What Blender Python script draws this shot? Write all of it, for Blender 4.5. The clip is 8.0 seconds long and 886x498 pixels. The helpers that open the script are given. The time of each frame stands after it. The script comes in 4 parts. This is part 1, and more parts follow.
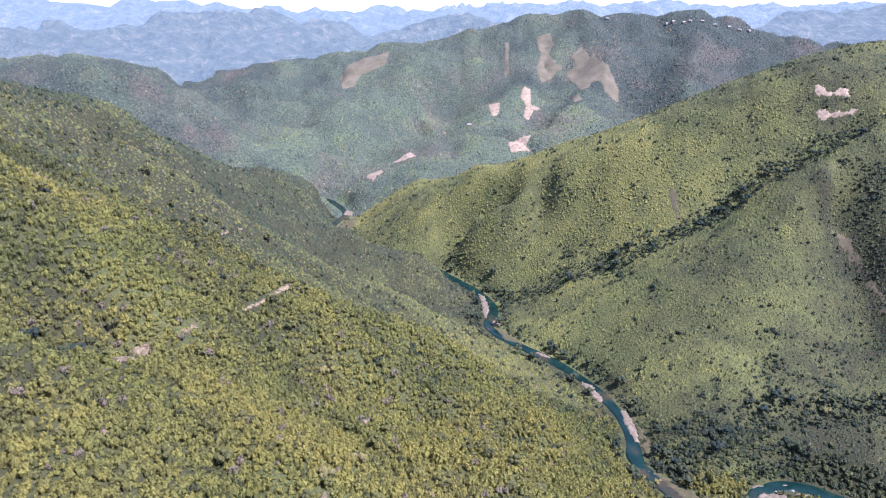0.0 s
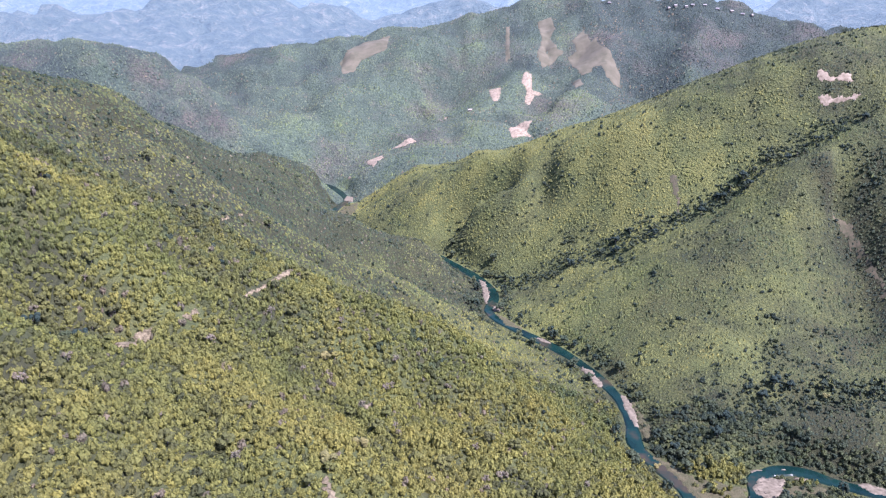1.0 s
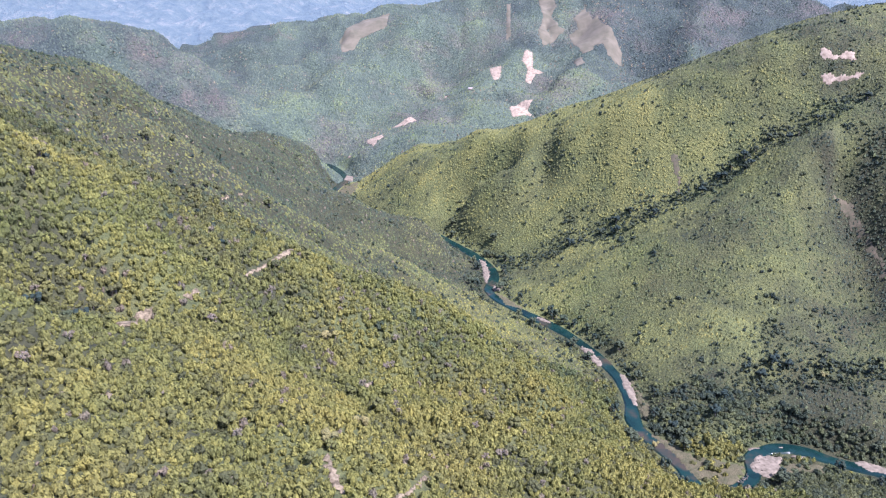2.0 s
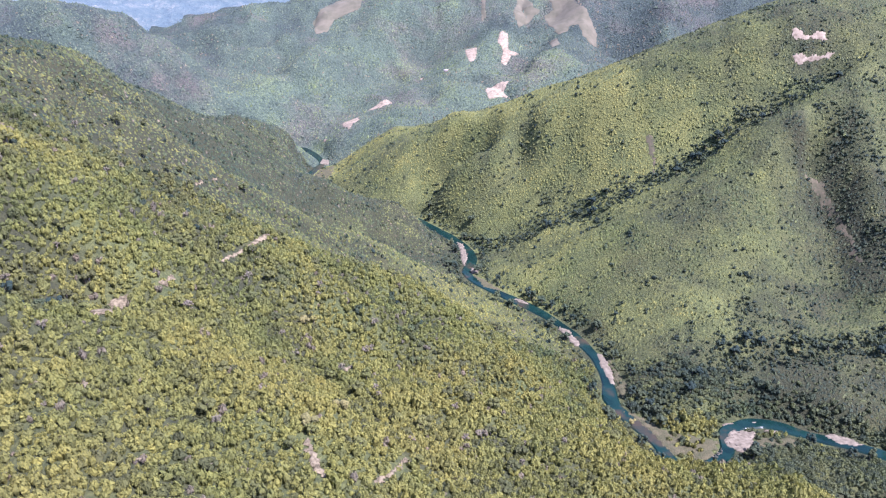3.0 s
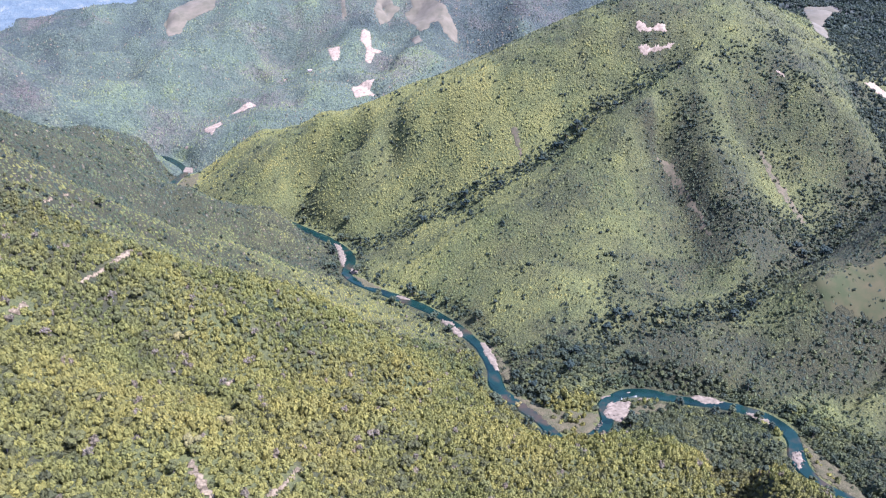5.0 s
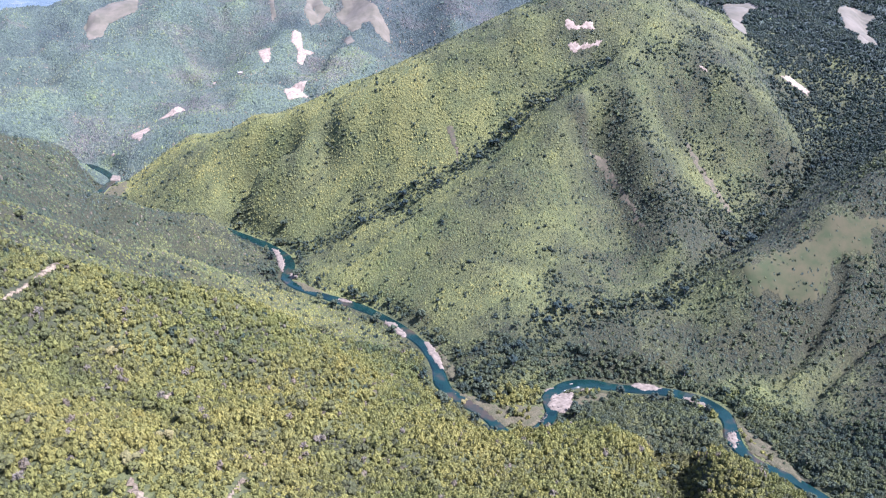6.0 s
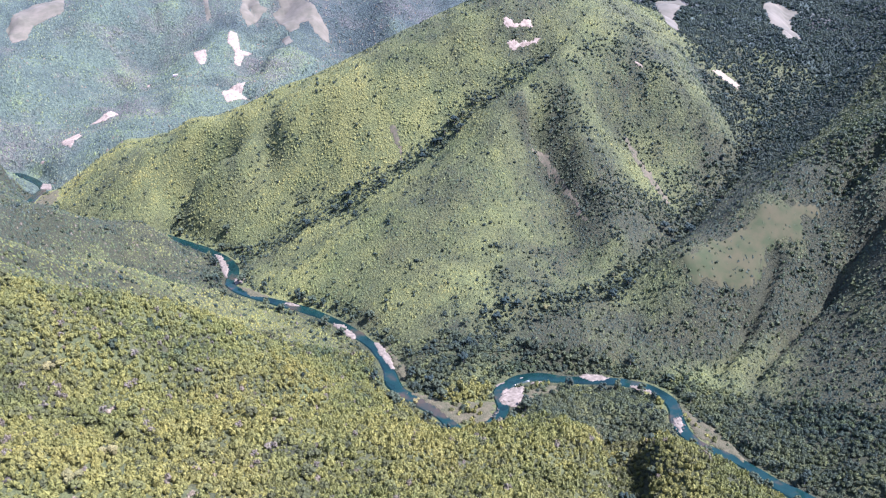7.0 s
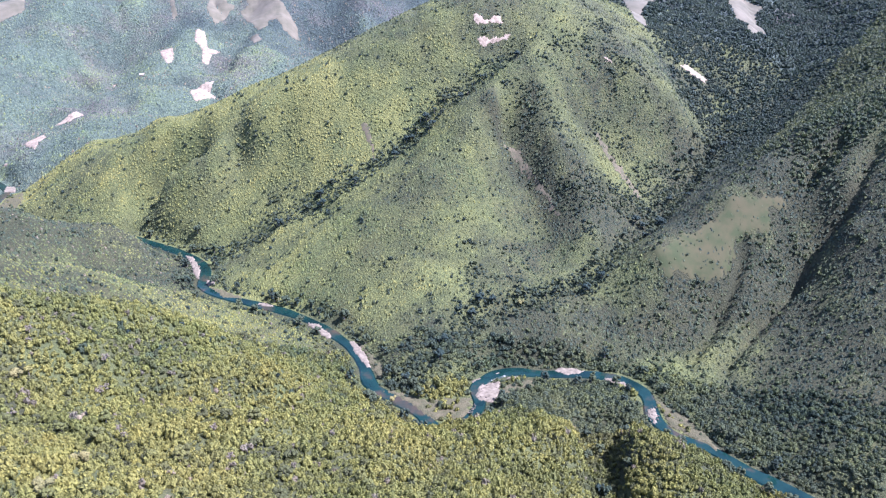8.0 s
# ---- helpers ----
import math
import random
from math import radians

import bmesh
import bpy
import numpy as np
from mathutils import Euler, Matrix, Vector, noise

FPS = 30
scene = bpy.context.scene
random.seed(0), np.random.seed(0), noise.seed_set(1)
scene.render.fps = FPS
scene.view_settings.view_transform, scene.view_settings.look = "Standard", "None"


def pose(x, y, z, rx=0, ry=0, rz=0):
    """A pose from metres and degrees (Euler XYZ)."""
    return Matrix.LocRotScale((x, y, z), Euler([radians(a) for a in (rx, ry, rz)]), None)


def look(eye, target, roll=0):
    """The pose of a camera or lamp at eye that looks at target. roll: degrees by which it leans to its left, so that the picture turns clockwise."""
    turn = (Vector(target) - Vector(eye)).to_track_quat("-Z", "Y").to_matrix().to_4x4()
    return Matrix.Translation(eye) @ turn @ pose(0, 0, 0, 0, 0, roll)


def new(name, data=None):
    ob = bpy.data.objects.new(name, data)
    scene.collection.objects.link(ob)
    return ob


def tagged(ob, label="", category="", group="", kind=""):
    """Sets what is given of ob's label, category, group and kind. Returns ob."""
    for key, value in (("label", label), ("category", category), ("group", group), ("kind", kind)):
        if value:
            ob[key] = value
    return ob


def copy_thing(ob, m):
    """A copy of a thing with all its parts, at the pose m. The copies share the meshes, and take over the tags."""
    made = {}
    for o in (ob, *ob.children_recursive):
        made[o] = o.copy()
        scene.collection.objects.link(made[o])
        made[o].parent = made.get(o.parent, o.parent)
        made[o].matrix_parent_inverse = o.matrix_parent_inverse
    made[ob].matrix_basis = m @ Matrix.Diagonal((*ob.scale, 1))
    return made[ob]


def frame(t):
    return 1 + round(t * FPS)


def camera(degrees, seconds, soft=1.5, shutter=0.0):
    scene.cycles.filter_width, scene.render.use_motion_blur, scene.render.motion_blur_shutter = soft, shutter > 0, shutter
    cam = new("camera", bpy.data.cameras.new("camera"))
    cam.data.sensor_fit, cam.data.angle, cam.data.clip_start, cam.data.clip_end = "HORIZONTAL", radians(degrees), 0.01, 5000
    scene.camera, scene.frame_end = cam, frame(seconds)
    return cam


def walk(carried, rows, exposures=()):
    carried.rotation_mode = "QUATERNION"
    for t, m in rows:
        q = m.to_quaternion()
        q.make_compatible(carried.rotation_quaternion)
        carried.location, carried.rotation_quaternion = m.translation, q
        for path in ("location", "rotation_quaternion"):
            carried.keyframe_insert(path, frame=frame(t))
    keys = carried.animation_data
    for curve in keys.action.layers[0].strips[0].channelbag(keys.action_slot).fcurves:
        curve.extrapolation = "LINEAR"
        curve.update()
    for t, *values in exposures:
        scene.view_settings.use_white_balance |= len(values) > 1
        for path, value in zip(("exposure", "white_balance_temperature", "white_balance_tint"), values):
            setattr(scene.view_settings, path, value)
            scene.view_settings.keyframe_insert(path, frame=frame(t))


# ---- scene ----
cam = camera(64.47, 8.0, soft=1.2)
PATH = [
    (0.0, pose(0, 0, 500, 70.49, -0.75, 0.27)),
    (0.5, pose(0, 0, 500, 70.02, -0.76, 0.29)),
    (1.0, pose(0, 0, 500, 69.33, -0.73, 0.32)),
    (1.5, pose(0, 0, 500, 68.50, -0.72, 0.35)),
    (1.7, pose(0, 0, 500, 68.18, -0.73, 0.36)),
    (2.8, pose(0, 0, 500, 66.45, -0.78, -0.72)),
    (3.0, pose(0, 0, 500, 66.30, -0.78, -1.62)),
    (3.5, pose(0, 0, 500, 66.26, -0.82, -4.32)),
    (4.0, pose(0, 0, 500, 66.27, -0.83, -7.04)),
    (4.5, pose(0, 0, 500, 66.28, -0.86, -9.71)),
    (6.0, pose(0, 0, 500, 66.37, -0.87, -17.71)),
    (6.5, pose(0, 0, 500, 66.39, -0.85, -20.22)),
    (7.0, pose(0, 0, 500, 66.36, -0.84, -22.44)),
    (7.5, pose(0, 0, 500, 66.26, -0.82, -23.97)),
    (8.0, pose(0, 0, 500, 66.15, -0.77, -24.78)),
]
walk(cam, PATH, [(0.0, 1.85, 5550, 33), (1.5, 1.98, 5500, 33), (4.0, 2.13, 5400, 33), (8.0, 2.35, 5250, 32)])

# ---- light ----
SUN_TO = Vector((0.47, -0.29, 0.83)).normalized()
world = bpy.data.worlds.new("sky")
scene.world = world
world.use_nodes = True
wt = world.node_tree
sky = wt.nodes.new("ShaderNodeTexSky")
sky.sky_type, sky.sun_disc = "NISHITA", False
sky.sun_elevation = math.asin(SUN_TO.z)
sky.sun_rotation = math.atan2(SUN_TO.x, SUN_TO.y)
sky.dust_density = 1.5
# the sky's lowest band goes on below the horizon
coord = wt.nodes.new("ShaderNodeTexCoord")
split, join, floor_z = wt.nodes.new("ShaderNodeSeparateXYZ"), wt.nodes.new("ShaderNodeCombineXYZ"), wt.nodes.new("ShaderNodeMath")
floor_z.operation, floor_z.inputs[1].default_value = "MAXIMUM", 0.04
wt.links.new(coord.outputs["Generated"], split.inputs[0])
wt.links.new(split.outputs[2], floor_z.inputs[0])
for k, out in enumerate((split.outputs[0], split.outputs[1], floor_z.outputs[0])):
    wt.links.new(out, join.inputs[k])
wt.links.new(join.outputs[0], sky.inputs[0])
wt.links.new(sky.outputs[0], wt.nodes["Background"].inputs[0])
wt.nodes["Background"].inputs[1].default_value = 0.11
sun = new("sun", bpy.data.lights.new("sun", "SUN"))
sun.data.energy, sun.data.angle, sun.data.color = 5.0, radians(0.5), (1.0, 0.94, 0.84)
sun.matrix_world = look(SUN_TO * 1000, (0, 0, 0))


# ---- materials ----
def material(name, rough=0.9, spec=0.2):
    m = bpy.data.materials.new(name)
    m.use_nodes = True
    b = m.node_tree.nodes["Principled BSDF"]
    b.inputs["Roughness"].default_value = rough
    b.inputs["Specular IOR Level"].default_value = spec
    return m, m.node_tree, b


def node(tree, kind, **settings):
    n = tree.nodes.new(kind)
    for key, value in settings.items():
        n.inputs[key].default_value = value
    return n


def noise_of(tree, metres, detail=4.0, rough=0.6):
    """Noise in world metres, about 0..1."""
    geo = tree.nodes.new("ShaderNodeNewGeometry")
    n = node(tree, "ShaderNodeTexNoise", Scale=1.0 / metres, Detail=detail, Roughness=rough)
    tree.links.new(geo.outputs["Position"], n.inputs["Vector"])
    return n.outputs["Fac"]


def ramp(tree, fac, stops):
    r = tree.nodes.new("ShaderNodeValToRGB")
    els = r.color_ramp.elements
    while len(els) < len(stops):
        els.new(0.5)
    for e, (p, c) in zip(els, stops):
        e.position, e.color = p, (*c, 1)
    tree.links.new(fac, r.inputs[0])
    return r.outputs[0]


def mix(tree, fac, a, b, how="MIX"):
    m = tree.nodes.new("ShaderNodeMixRGB")
    m.blend_type = how
    for k, v in enumerate((fac, a, b)):
        if isinstance(v, (int, float)):
            m.inputs[k].default_value = v
        elif isinstance(v, tuple):
            m.inputs[k].default_value = (*v, 1)
        else:
            tree.links.new(v, m.inputs[k])
    return m.outputs[0]


def bump(tree, b, fac, metres, strength=0.6):
    n = node(tree, "ShaderNodeBump", Strength=strength, Distance=metres)
    tree.links.new(fac, n.inputs["Height"])
    tree.links.new(n.outputs[0], b.inputs["Normal"])


def foliage_material(name, low, mid, high):
    """Leaves: each tree has its own tint, each leaf a little of its own, and stands change over the slope."""
    m, t, b = material(name, 0.75, 0.25)
    att = t.nodes.new("ShaderNodeAttribute")
    att.attribute_name = "tint"
    c = ramp(t, att.outputs["Fac"], [(0.0, low), (0.5, mid), (0.9, high), (1.0, (0.125, 0.108, 0.084))])
    wide = ramp(t, noise_of(t, 120, 3), [(0.3, (0.75, 0.85, 0.8)), (0.7, (1.2, 1.1, 1.0))])
    c = mix(t, 1.0, c, wide, "MULTIPLY")
    geo = t.nodes.new("ShaderNodeNewGeometry")
    leaf = ramp(t, geo.outputs["Random Per Island"], [(0.0, (0.78, 0.8, 0.84)), (1.0, (1.22, 1.2, 1.12))])
    c = mix(t, 1.0, c, leaf, "MULTIPLY")
    fine = noise_of(t, 1.3, 4, 0.7)
    c = mix(t, 1.0, c, ramp(t, fine, [(0.3, (0.68, 0.7, 0.74)), (0.7, (1.25, 1.22, 1.14))]), "MULTIPLY")
    bump(t, b, fine, 2.2, 0.8)
    t.links.new(c, b.inputs["Base Color"])
    thin, both = t.nodes.new("ShaderNodeBsdfTranslucent"), t.nodes.new("ShaderNodeMixShader")
    both.inputs[0].default_value = 0.24
    t.links.new(mix(t, 1.0, c, (1.25, 1.28, 0.95), "MULTIPLY"), thin.inputs[0])
    t.links.new(b.outputs[0], both.inputs[1])
    t.links.new(thin.outputs[0], both.inputs[2])
    t.links.new(both.outputs[0], t.nodes["Material Output"].inputs[0])
    return m


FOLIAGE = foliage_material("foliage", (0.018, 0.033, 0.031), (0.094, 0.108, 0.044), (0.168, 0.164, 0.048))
SCRUB = foliage_material("scrub_foliage", (0.046, 0.052, 0.026), (0.126, 0.131, 0.041), (0.17, 0.163, 0.045))
# leaves on far slopes: distance haze painted in as a bluer colour
HAZY_FOLIAGE = foliage_material("hazy_foliage", (0.04, 0.056, 0.056), (0.084, 0.108, 0.08), (0.136, 0.162, 0.068))
SOIL, t, b = material("undergrowth")
att = t.nodes.new("ShaderNodeAttribute")
att.attribute_name = "tint"
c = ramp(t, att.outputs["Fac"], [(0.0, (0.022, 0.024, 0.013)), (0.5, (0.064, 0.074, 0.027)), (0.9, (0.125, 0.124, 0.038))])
c = mix(t, 1.0, c, ramp(t, noise_of(t, 45, 4), [(0.3, (0.8, 0.85, 0.85)), (0.7, (1.2, 1.12, 1.05))]), "MULTIPLY")
scrub = noise_of(t, 3.2, 4, 0.7)
c = mix(t, 1.0, c, ramp(t, scrub, [(0.35, (0.6, 0.65, 0.7)), (0.65, (1.3, 1.25, 1.15))]), "MULTIPLY")
t.links.new(c, b.inputs["Base Color"])
bump(t, b, scrub, 3.5, 0.9)
# mountain ground: brown patches are its own, the blue is haze in the colour
SLOPE, t, b = material("hazy_undergrowth")
att = t.nodes.new("ShaderNodeAttribute")
att.attribute_name = "tint"
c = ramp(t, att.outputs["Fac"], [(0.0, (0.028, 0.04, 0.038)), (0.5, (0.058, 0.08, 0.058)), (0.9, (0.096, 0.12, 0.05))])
brown = noise_of(t, 190, 6, 0.65)
c = mix(t, ramp(t, brown, [(0.52, (0, 0, 0)), (0.66, (0.55, 0.55, 0.55))]), c, (0.085, 0.07, 0.062))
scrub = noise_of(t, 6.5, 5, 0.75)
c = mix(t, 1.0, c, ramp(t, scrub, [(0.35, (0.45, 0.5, 0.58)), (0.65, (1.45, 1.4, 1.3))]), "MULTIPLY")
t.links.new(c, b.inputs["Base Color"])
bump(t, b, scrub, 9.0, 1.0)


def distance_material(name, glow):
    """Far ranges: woods and clearings, with blue distance haze put into their emission."""
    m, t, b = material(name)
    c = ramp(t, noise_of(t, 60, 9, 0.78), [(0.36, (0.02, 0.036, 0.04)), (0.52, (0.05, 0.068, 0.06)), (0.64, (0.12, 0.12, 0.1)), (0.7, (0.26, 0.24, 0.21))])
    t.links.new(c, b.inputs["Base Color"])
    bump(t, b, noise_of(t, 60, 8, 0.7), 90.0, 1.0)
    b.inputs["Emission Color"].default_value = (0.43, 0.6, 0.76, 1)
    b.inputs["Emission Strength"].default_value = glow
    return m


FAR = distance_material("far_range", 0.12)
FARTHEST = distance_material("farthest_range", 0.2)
WATER, t, b = material("water", 0.12, 0.12)
t.links.new(ramp(t, noise_of(t, 45, 3), [(0.35, (0.002, 0.009, 0.009)), (0.54, (0.004, 0.016, 0.014)), (0.66, (0.028, 0.023, 0.016))]), b.inputs["Base Color"])
GRAVEL, t, b = material("gravel")
t.links.new(ramp(t, noise_of(t, 5, 6, 0.7), [(0.34, (0.05, 0.042, 0.03)), (0.66, (0.138, 0.116, 0.088))]), b.inputs["Base Color"])
EARTH, t, b = material("bare_earth")
t.links.new(ramp(t, noise_of(t, 8, 6, 0.7), [(0.34, (0.08, 0.06, 0.042)), (0.5, (0.15, 0.12, 0.088)), (0.68, (0.22, 0.178, 0.135))]), b.inputs["Base Color"])
REEDS, t, b = material("dry_reeds")
t.links.new(ramp(t, noise_of(t, 7, 6, 0.7), [(0.3, (0.03, 0.033, 0.015)), (0.7, (0.068, 0.058, 0.033))]), b.inputs["Base Color"])
bump(t, b, noise_of(t, 2, 5, 0.7), 2.0, 0.8)
STUBBLE, t, b = material("stubble")
t.links.new(ramp(t, noise_of(t, 40, 7, 0.65), [(0.35, (0.05, 0.048, 0.032)), (0.65, (0.086, 0.076, 0.055))]), b.inputs["Base Color"])
MEADOW, t, b = material("fallow_grass")
t.links.new(ramp(t, noise_of(t, 25, 7, 0.65), [(0.38, (0.022, 0.029, 0.01)), (0.62, (0.042, 0.038, 0.017))]), b.inputs["Base Color"])
SCAR, t, b = material("eroded_earth")
t.links.new(ramp(t, noise_of(t, 6, 6, 0.7), [(0.35, (0.036, 0.038, 0.02)), (0.65, (0.078, 0.062, 0.04))]), b.inputs["Base Color"])
CUTTING, t, b = material("earth_cutting")
t.links.new(ramp(t, noise_of(t, 4, 6, 0.7), [(0.38, (0.042, 0.034, 0.02)), (0.6, (0.15, 0.122, 0.078))]), b.inputs["Base Color"])
bump(t, b, noise_of(t, 3, 5, 0.7), 2.0, 0.8)
BARK, t, b = material("bark")
t.links.new(ramp(t, noise_of(t, 0.6, 5, 0.7), [(0.3, (0.1, 0.085, 0.075)), (0.7, (0.24, 0.21, 0.19))]), b.inputs["Base Color"])
ROCK, t, b = material("river_rock")
t.links.new(ramp(t, noise_of(t, 0.9, 5, 0.7), [(0.3, (0.035, 0.03, 0.025)), (0.7, (0.1, 0.086, 0.07))]), b.inputs["Base Color"])
PLASTER, t, b = material("pale_plaster")
t.links.new(ramp(t, noise_of(t, 2.0, 4), [(0.3, (0.11, 0.095, 0.085)), (0.7, (0.17, 0.15, 0.135))]), b.inputs["Base Color"])
TIN, t, b = material("metal_roof", 0.5, 0.4)
t.links.new(ramp(t, noise_of(t, 1.5, 4), [(0.3, (0.16, 0.14, 0.14)), (0.7, (0.25, 0.23, 0.23))]), b.inputs["Base Color"])

# water courses and ridges: x, y (and z) in metres
RIVER = [(-1300, 1250), (-1000, 1330), (-800, 1430), (-640, 1580), (-520, 1720), (-410, 1800), (-317, 1808), (-273, 1745), (-236, 1662), (-250, 1612), (-260, 1560), (-235, 1500), (-170, 1405),
         (-105, 1335), (-48, 1308), (-15, 1297), (19, 1247), (62, 1185), (87, 1133), (87, 1079), (71, 1041), (97, 996), (140, 950), (171, 917), (204, 865),
         (223, 813), (235, 769), (233, 722), (225, 686), (241, 651), (261, 611), (263, 578), (283, 560), (311, 581), (334, 598), (339, 629), (366, 645),
         (399, 646), (430, 623), (470, 607), (500, 590), (524, 566), (526, 531), (501, 496), (501, 459), (525, 425), (530, 391), (543, 360), (600, 230),
         (640, 60), (690, -200), (600, -600), (760, -1200)]
RIDGES = {
    "left_crest": [(-850, 450, 490), (-700, 640, 455), (-507, 815, 403), (-509, 884, 395), (-504, 955, 383), (-480, 1023, 344), (-462, 1086, 303), (-436, 1172, 256), (-401, 1268, 214), (-352, 1355, 178), (-318, 1425, 150), (-281, 1504, 104), (-272, 1560, 66), (-292, 1640, 38), (-322, 1720, 36)],
    "left_flank": [(-369, 571, 362), (-324, 529, 327), (-413, 800, 342), (-361, 824, 318), (-311, 823, 284), (-247, 803, 240)],
    "road_spur": [(-251, 409, 281), (-232, 465, 247), (-192, 569, 238), (-154, 673, 218), (-86, 740, 165), (-1, 790, 97), (51, 818, 54)],
    "second_spur": [(-333, 1132, 204), (-272, 1138, 155), (-225, 1143, 137), (-169, 1148, 128), (-134, 1152, 108), (-88, 1167, 85), (-41, 1189, 66), (-12, 1225, 28)],
    "third_spur": [(-188, 829, 182), (-130, 921, 130), (-53, 959, 80), (15, 960, 34)],
    "near_flank": [(-264, 377, 306), (-236, 323, 283), (-212, 278, 271)],
    "near_crest": [(-120, 446, 205), (-74, 458, 185), (-6, 469, 160), (54, 482, 140), (122, 492, 110), (177, 500, 80), (222, 512, 55)],
    "toe_crest": [(88, 367, 150), (171, 428, 105), (257, 507, 56), (297, 510, 53), (333, 487, 62), (344, 457, 65), (333, 431, 62), (308, 406, 62), (287, 384, 64)],
    "bottom": [(-100, 344, 235), (-49, 341, 220), (8, 341, 200), (85, 352, 165), (160, 356, 135), (248, 373, 90)],
    "low_spur": [(420, 445, 42), (436, 405, 46), (467, 370, 30)],
    "behind": [(0, 0, 290), (-300, -200, 380), (-700, 0, 480), (-200, -900, 420), (300, -100, 130), (150, 120, 200), (420, 150, 70)],
    "meander_core": [(341, 563, 12), (390, 558, 14), (444, 537, 14), (471, 510, 10)],
    "right_crest": [(797, 1271, 439), (702, 1234, 426), (615, 1202, 400), (530, 1209, 357), (419, 1231, 308), (317, 1250, 249), (246, 1266, 213), (203, 1314, 200), (157, 1361, 182), (106, 1396, 155), (55, 1429, 147), (-25, 1465, 118), (-84, 1483, 80), (-146, 1503, 40), (-190, 1516, 15)],
    "right_flank": [(826, 1131, 377), (835, 996, 296), (897, 955, 241), (924, 929, 185), (861, 892, 145)],
    "third_crest": [(1400, 420, 470), (1007, 707, 281), (934, 705, 253), (851, 697, 208), (776, 708, 169), (702, 698, 133), (645, 684, 113)],
    "third_foot": [(564, 662, 43), (474, 657, 30)],
    "third_flank": [(914, 613, 202), (829, 522, 112), (710, 411, 45), (608, 326, 22)],
    "dark_slope": [(1528, 1130, 362), (1414, 1114, 296), (1132, 953, 204), (1322, 954, 299)],
    "valley_head": [(1108, 1354, 375), (1198, 1343, 362), (1243, 1246, 346), (1409, 1275, 339), (1580, 1306, 371), (1500, 1500, 470)],
    "mountain_crest": [(-722, 2236, 224), (-633, 2315, 261), (-364, 2473, 287), (-199, 2592, 328), (22, 2700, 374), (232, 2740, 415), (443, 2765, 453), (644, 2725, 460), (927, 2642, 456), (1053, 2594, 430), (1130, 2397, 376), (1172, 2208, 330)],
    "mountain_spur": [(-468, 1872, 99), (-376, 2066, 168), (-239, 2187, 203), (-70, 2349, 256), (160, 2545, 326)],
    "middle_spur": [(-209, 1737, 51), (-101, 1877, 95), (21, 2030, 155), (158, 2154, 204), (209, 2391, 274), (286, 2635, 371)],
    "east_spur": [(215, 1837, 108), (348, 2051, 197), (487, 2299, 304), (621, 2607, 415)],
    "far_east_spur": [(632, 2003, 168), (800, 2209, 282), (945, 2508, 404)],
    "dark_hill": [(-1350, 1700, 300), (-954, 1814, 302), (-918, 1866, 329), (-877, 1908, 339), (-816, 1935, 317), (-748, 1941, 274), (-689, 1984, 235), (-605, 1948, 187), (-507, 1852, 113)],
    "plateau": [(-1315, 2126, 292), (-1294, 2369, 288), (-1191, 2311, 291)],
    "far_left": [(-1878, 3071, 308), (-1784, 3355, 331), (-1501, 3491, 368), (-1335, 3558, 386), (-1032, 3761, 439), (-803, 3612, 373), (-642, 3644, 361), (-260, 3791, 388), (30, 3800, 420), (232, 3793, 436), (433, 3775, 420)],
    "far_left_spur": [(-1020, 3712, 421), (-1063, 3124, 305), (-1014, 2824, 238)],
    "far_right": [(1247, 2947, 389), (1396, 2990, 422), (1581, 3010, 468), (1730, 2927, 482)],
    "skyline": [(-2297, 3811, 427), (-2164, 3888, 434), (-1953, 3999, 424), (-1526, 4180, 463), (-1207, 4283, 436), (-768, 4383, 435), (-304, 4440, 440), (237, 4444, 466), (701, 4394, 479), (1263, 4267, 487), (1608, 4149, 475), (1993, 3923, 499), (2238, 3788, 482)],
    "rim": [(2700, 3600, 520), (3400, 2600, 480), (4300, 1500, 460), (3500, 0, 420), (3000, -2500, 400), (0, -4000, 420), (-3000, -2500, 450), (-3800, 0, 480), (-3000, 3300, 480)],
    "range_rib_one": [(566, 2533, 398), (502, 2239, 293), (425, 2031, 201)],
    "range_rib_two": [(818, 2410, 389), (741, 2214, 281)],
    "light_rib": [(657, 1062, 323), (568, 1012, 266), (510, 997, 232), (423, 974, 172), (329, 975, 118), (239, 984, 60), (152, 1004, 18)],
    "mid_rib": [(645, 1018, 284), (631, 933, 210), (630, 856, 148), (611, 791, 101)],
    "left_rib": [(218, 1279, 211), (155, 1287, 162), (62, 1327, 96), (-32, 1375, 47)],
    "flank_rib": [(-122, 622, 208), (-46, 625, 171), (22, 614, 134), (101, 629, 79)],
}
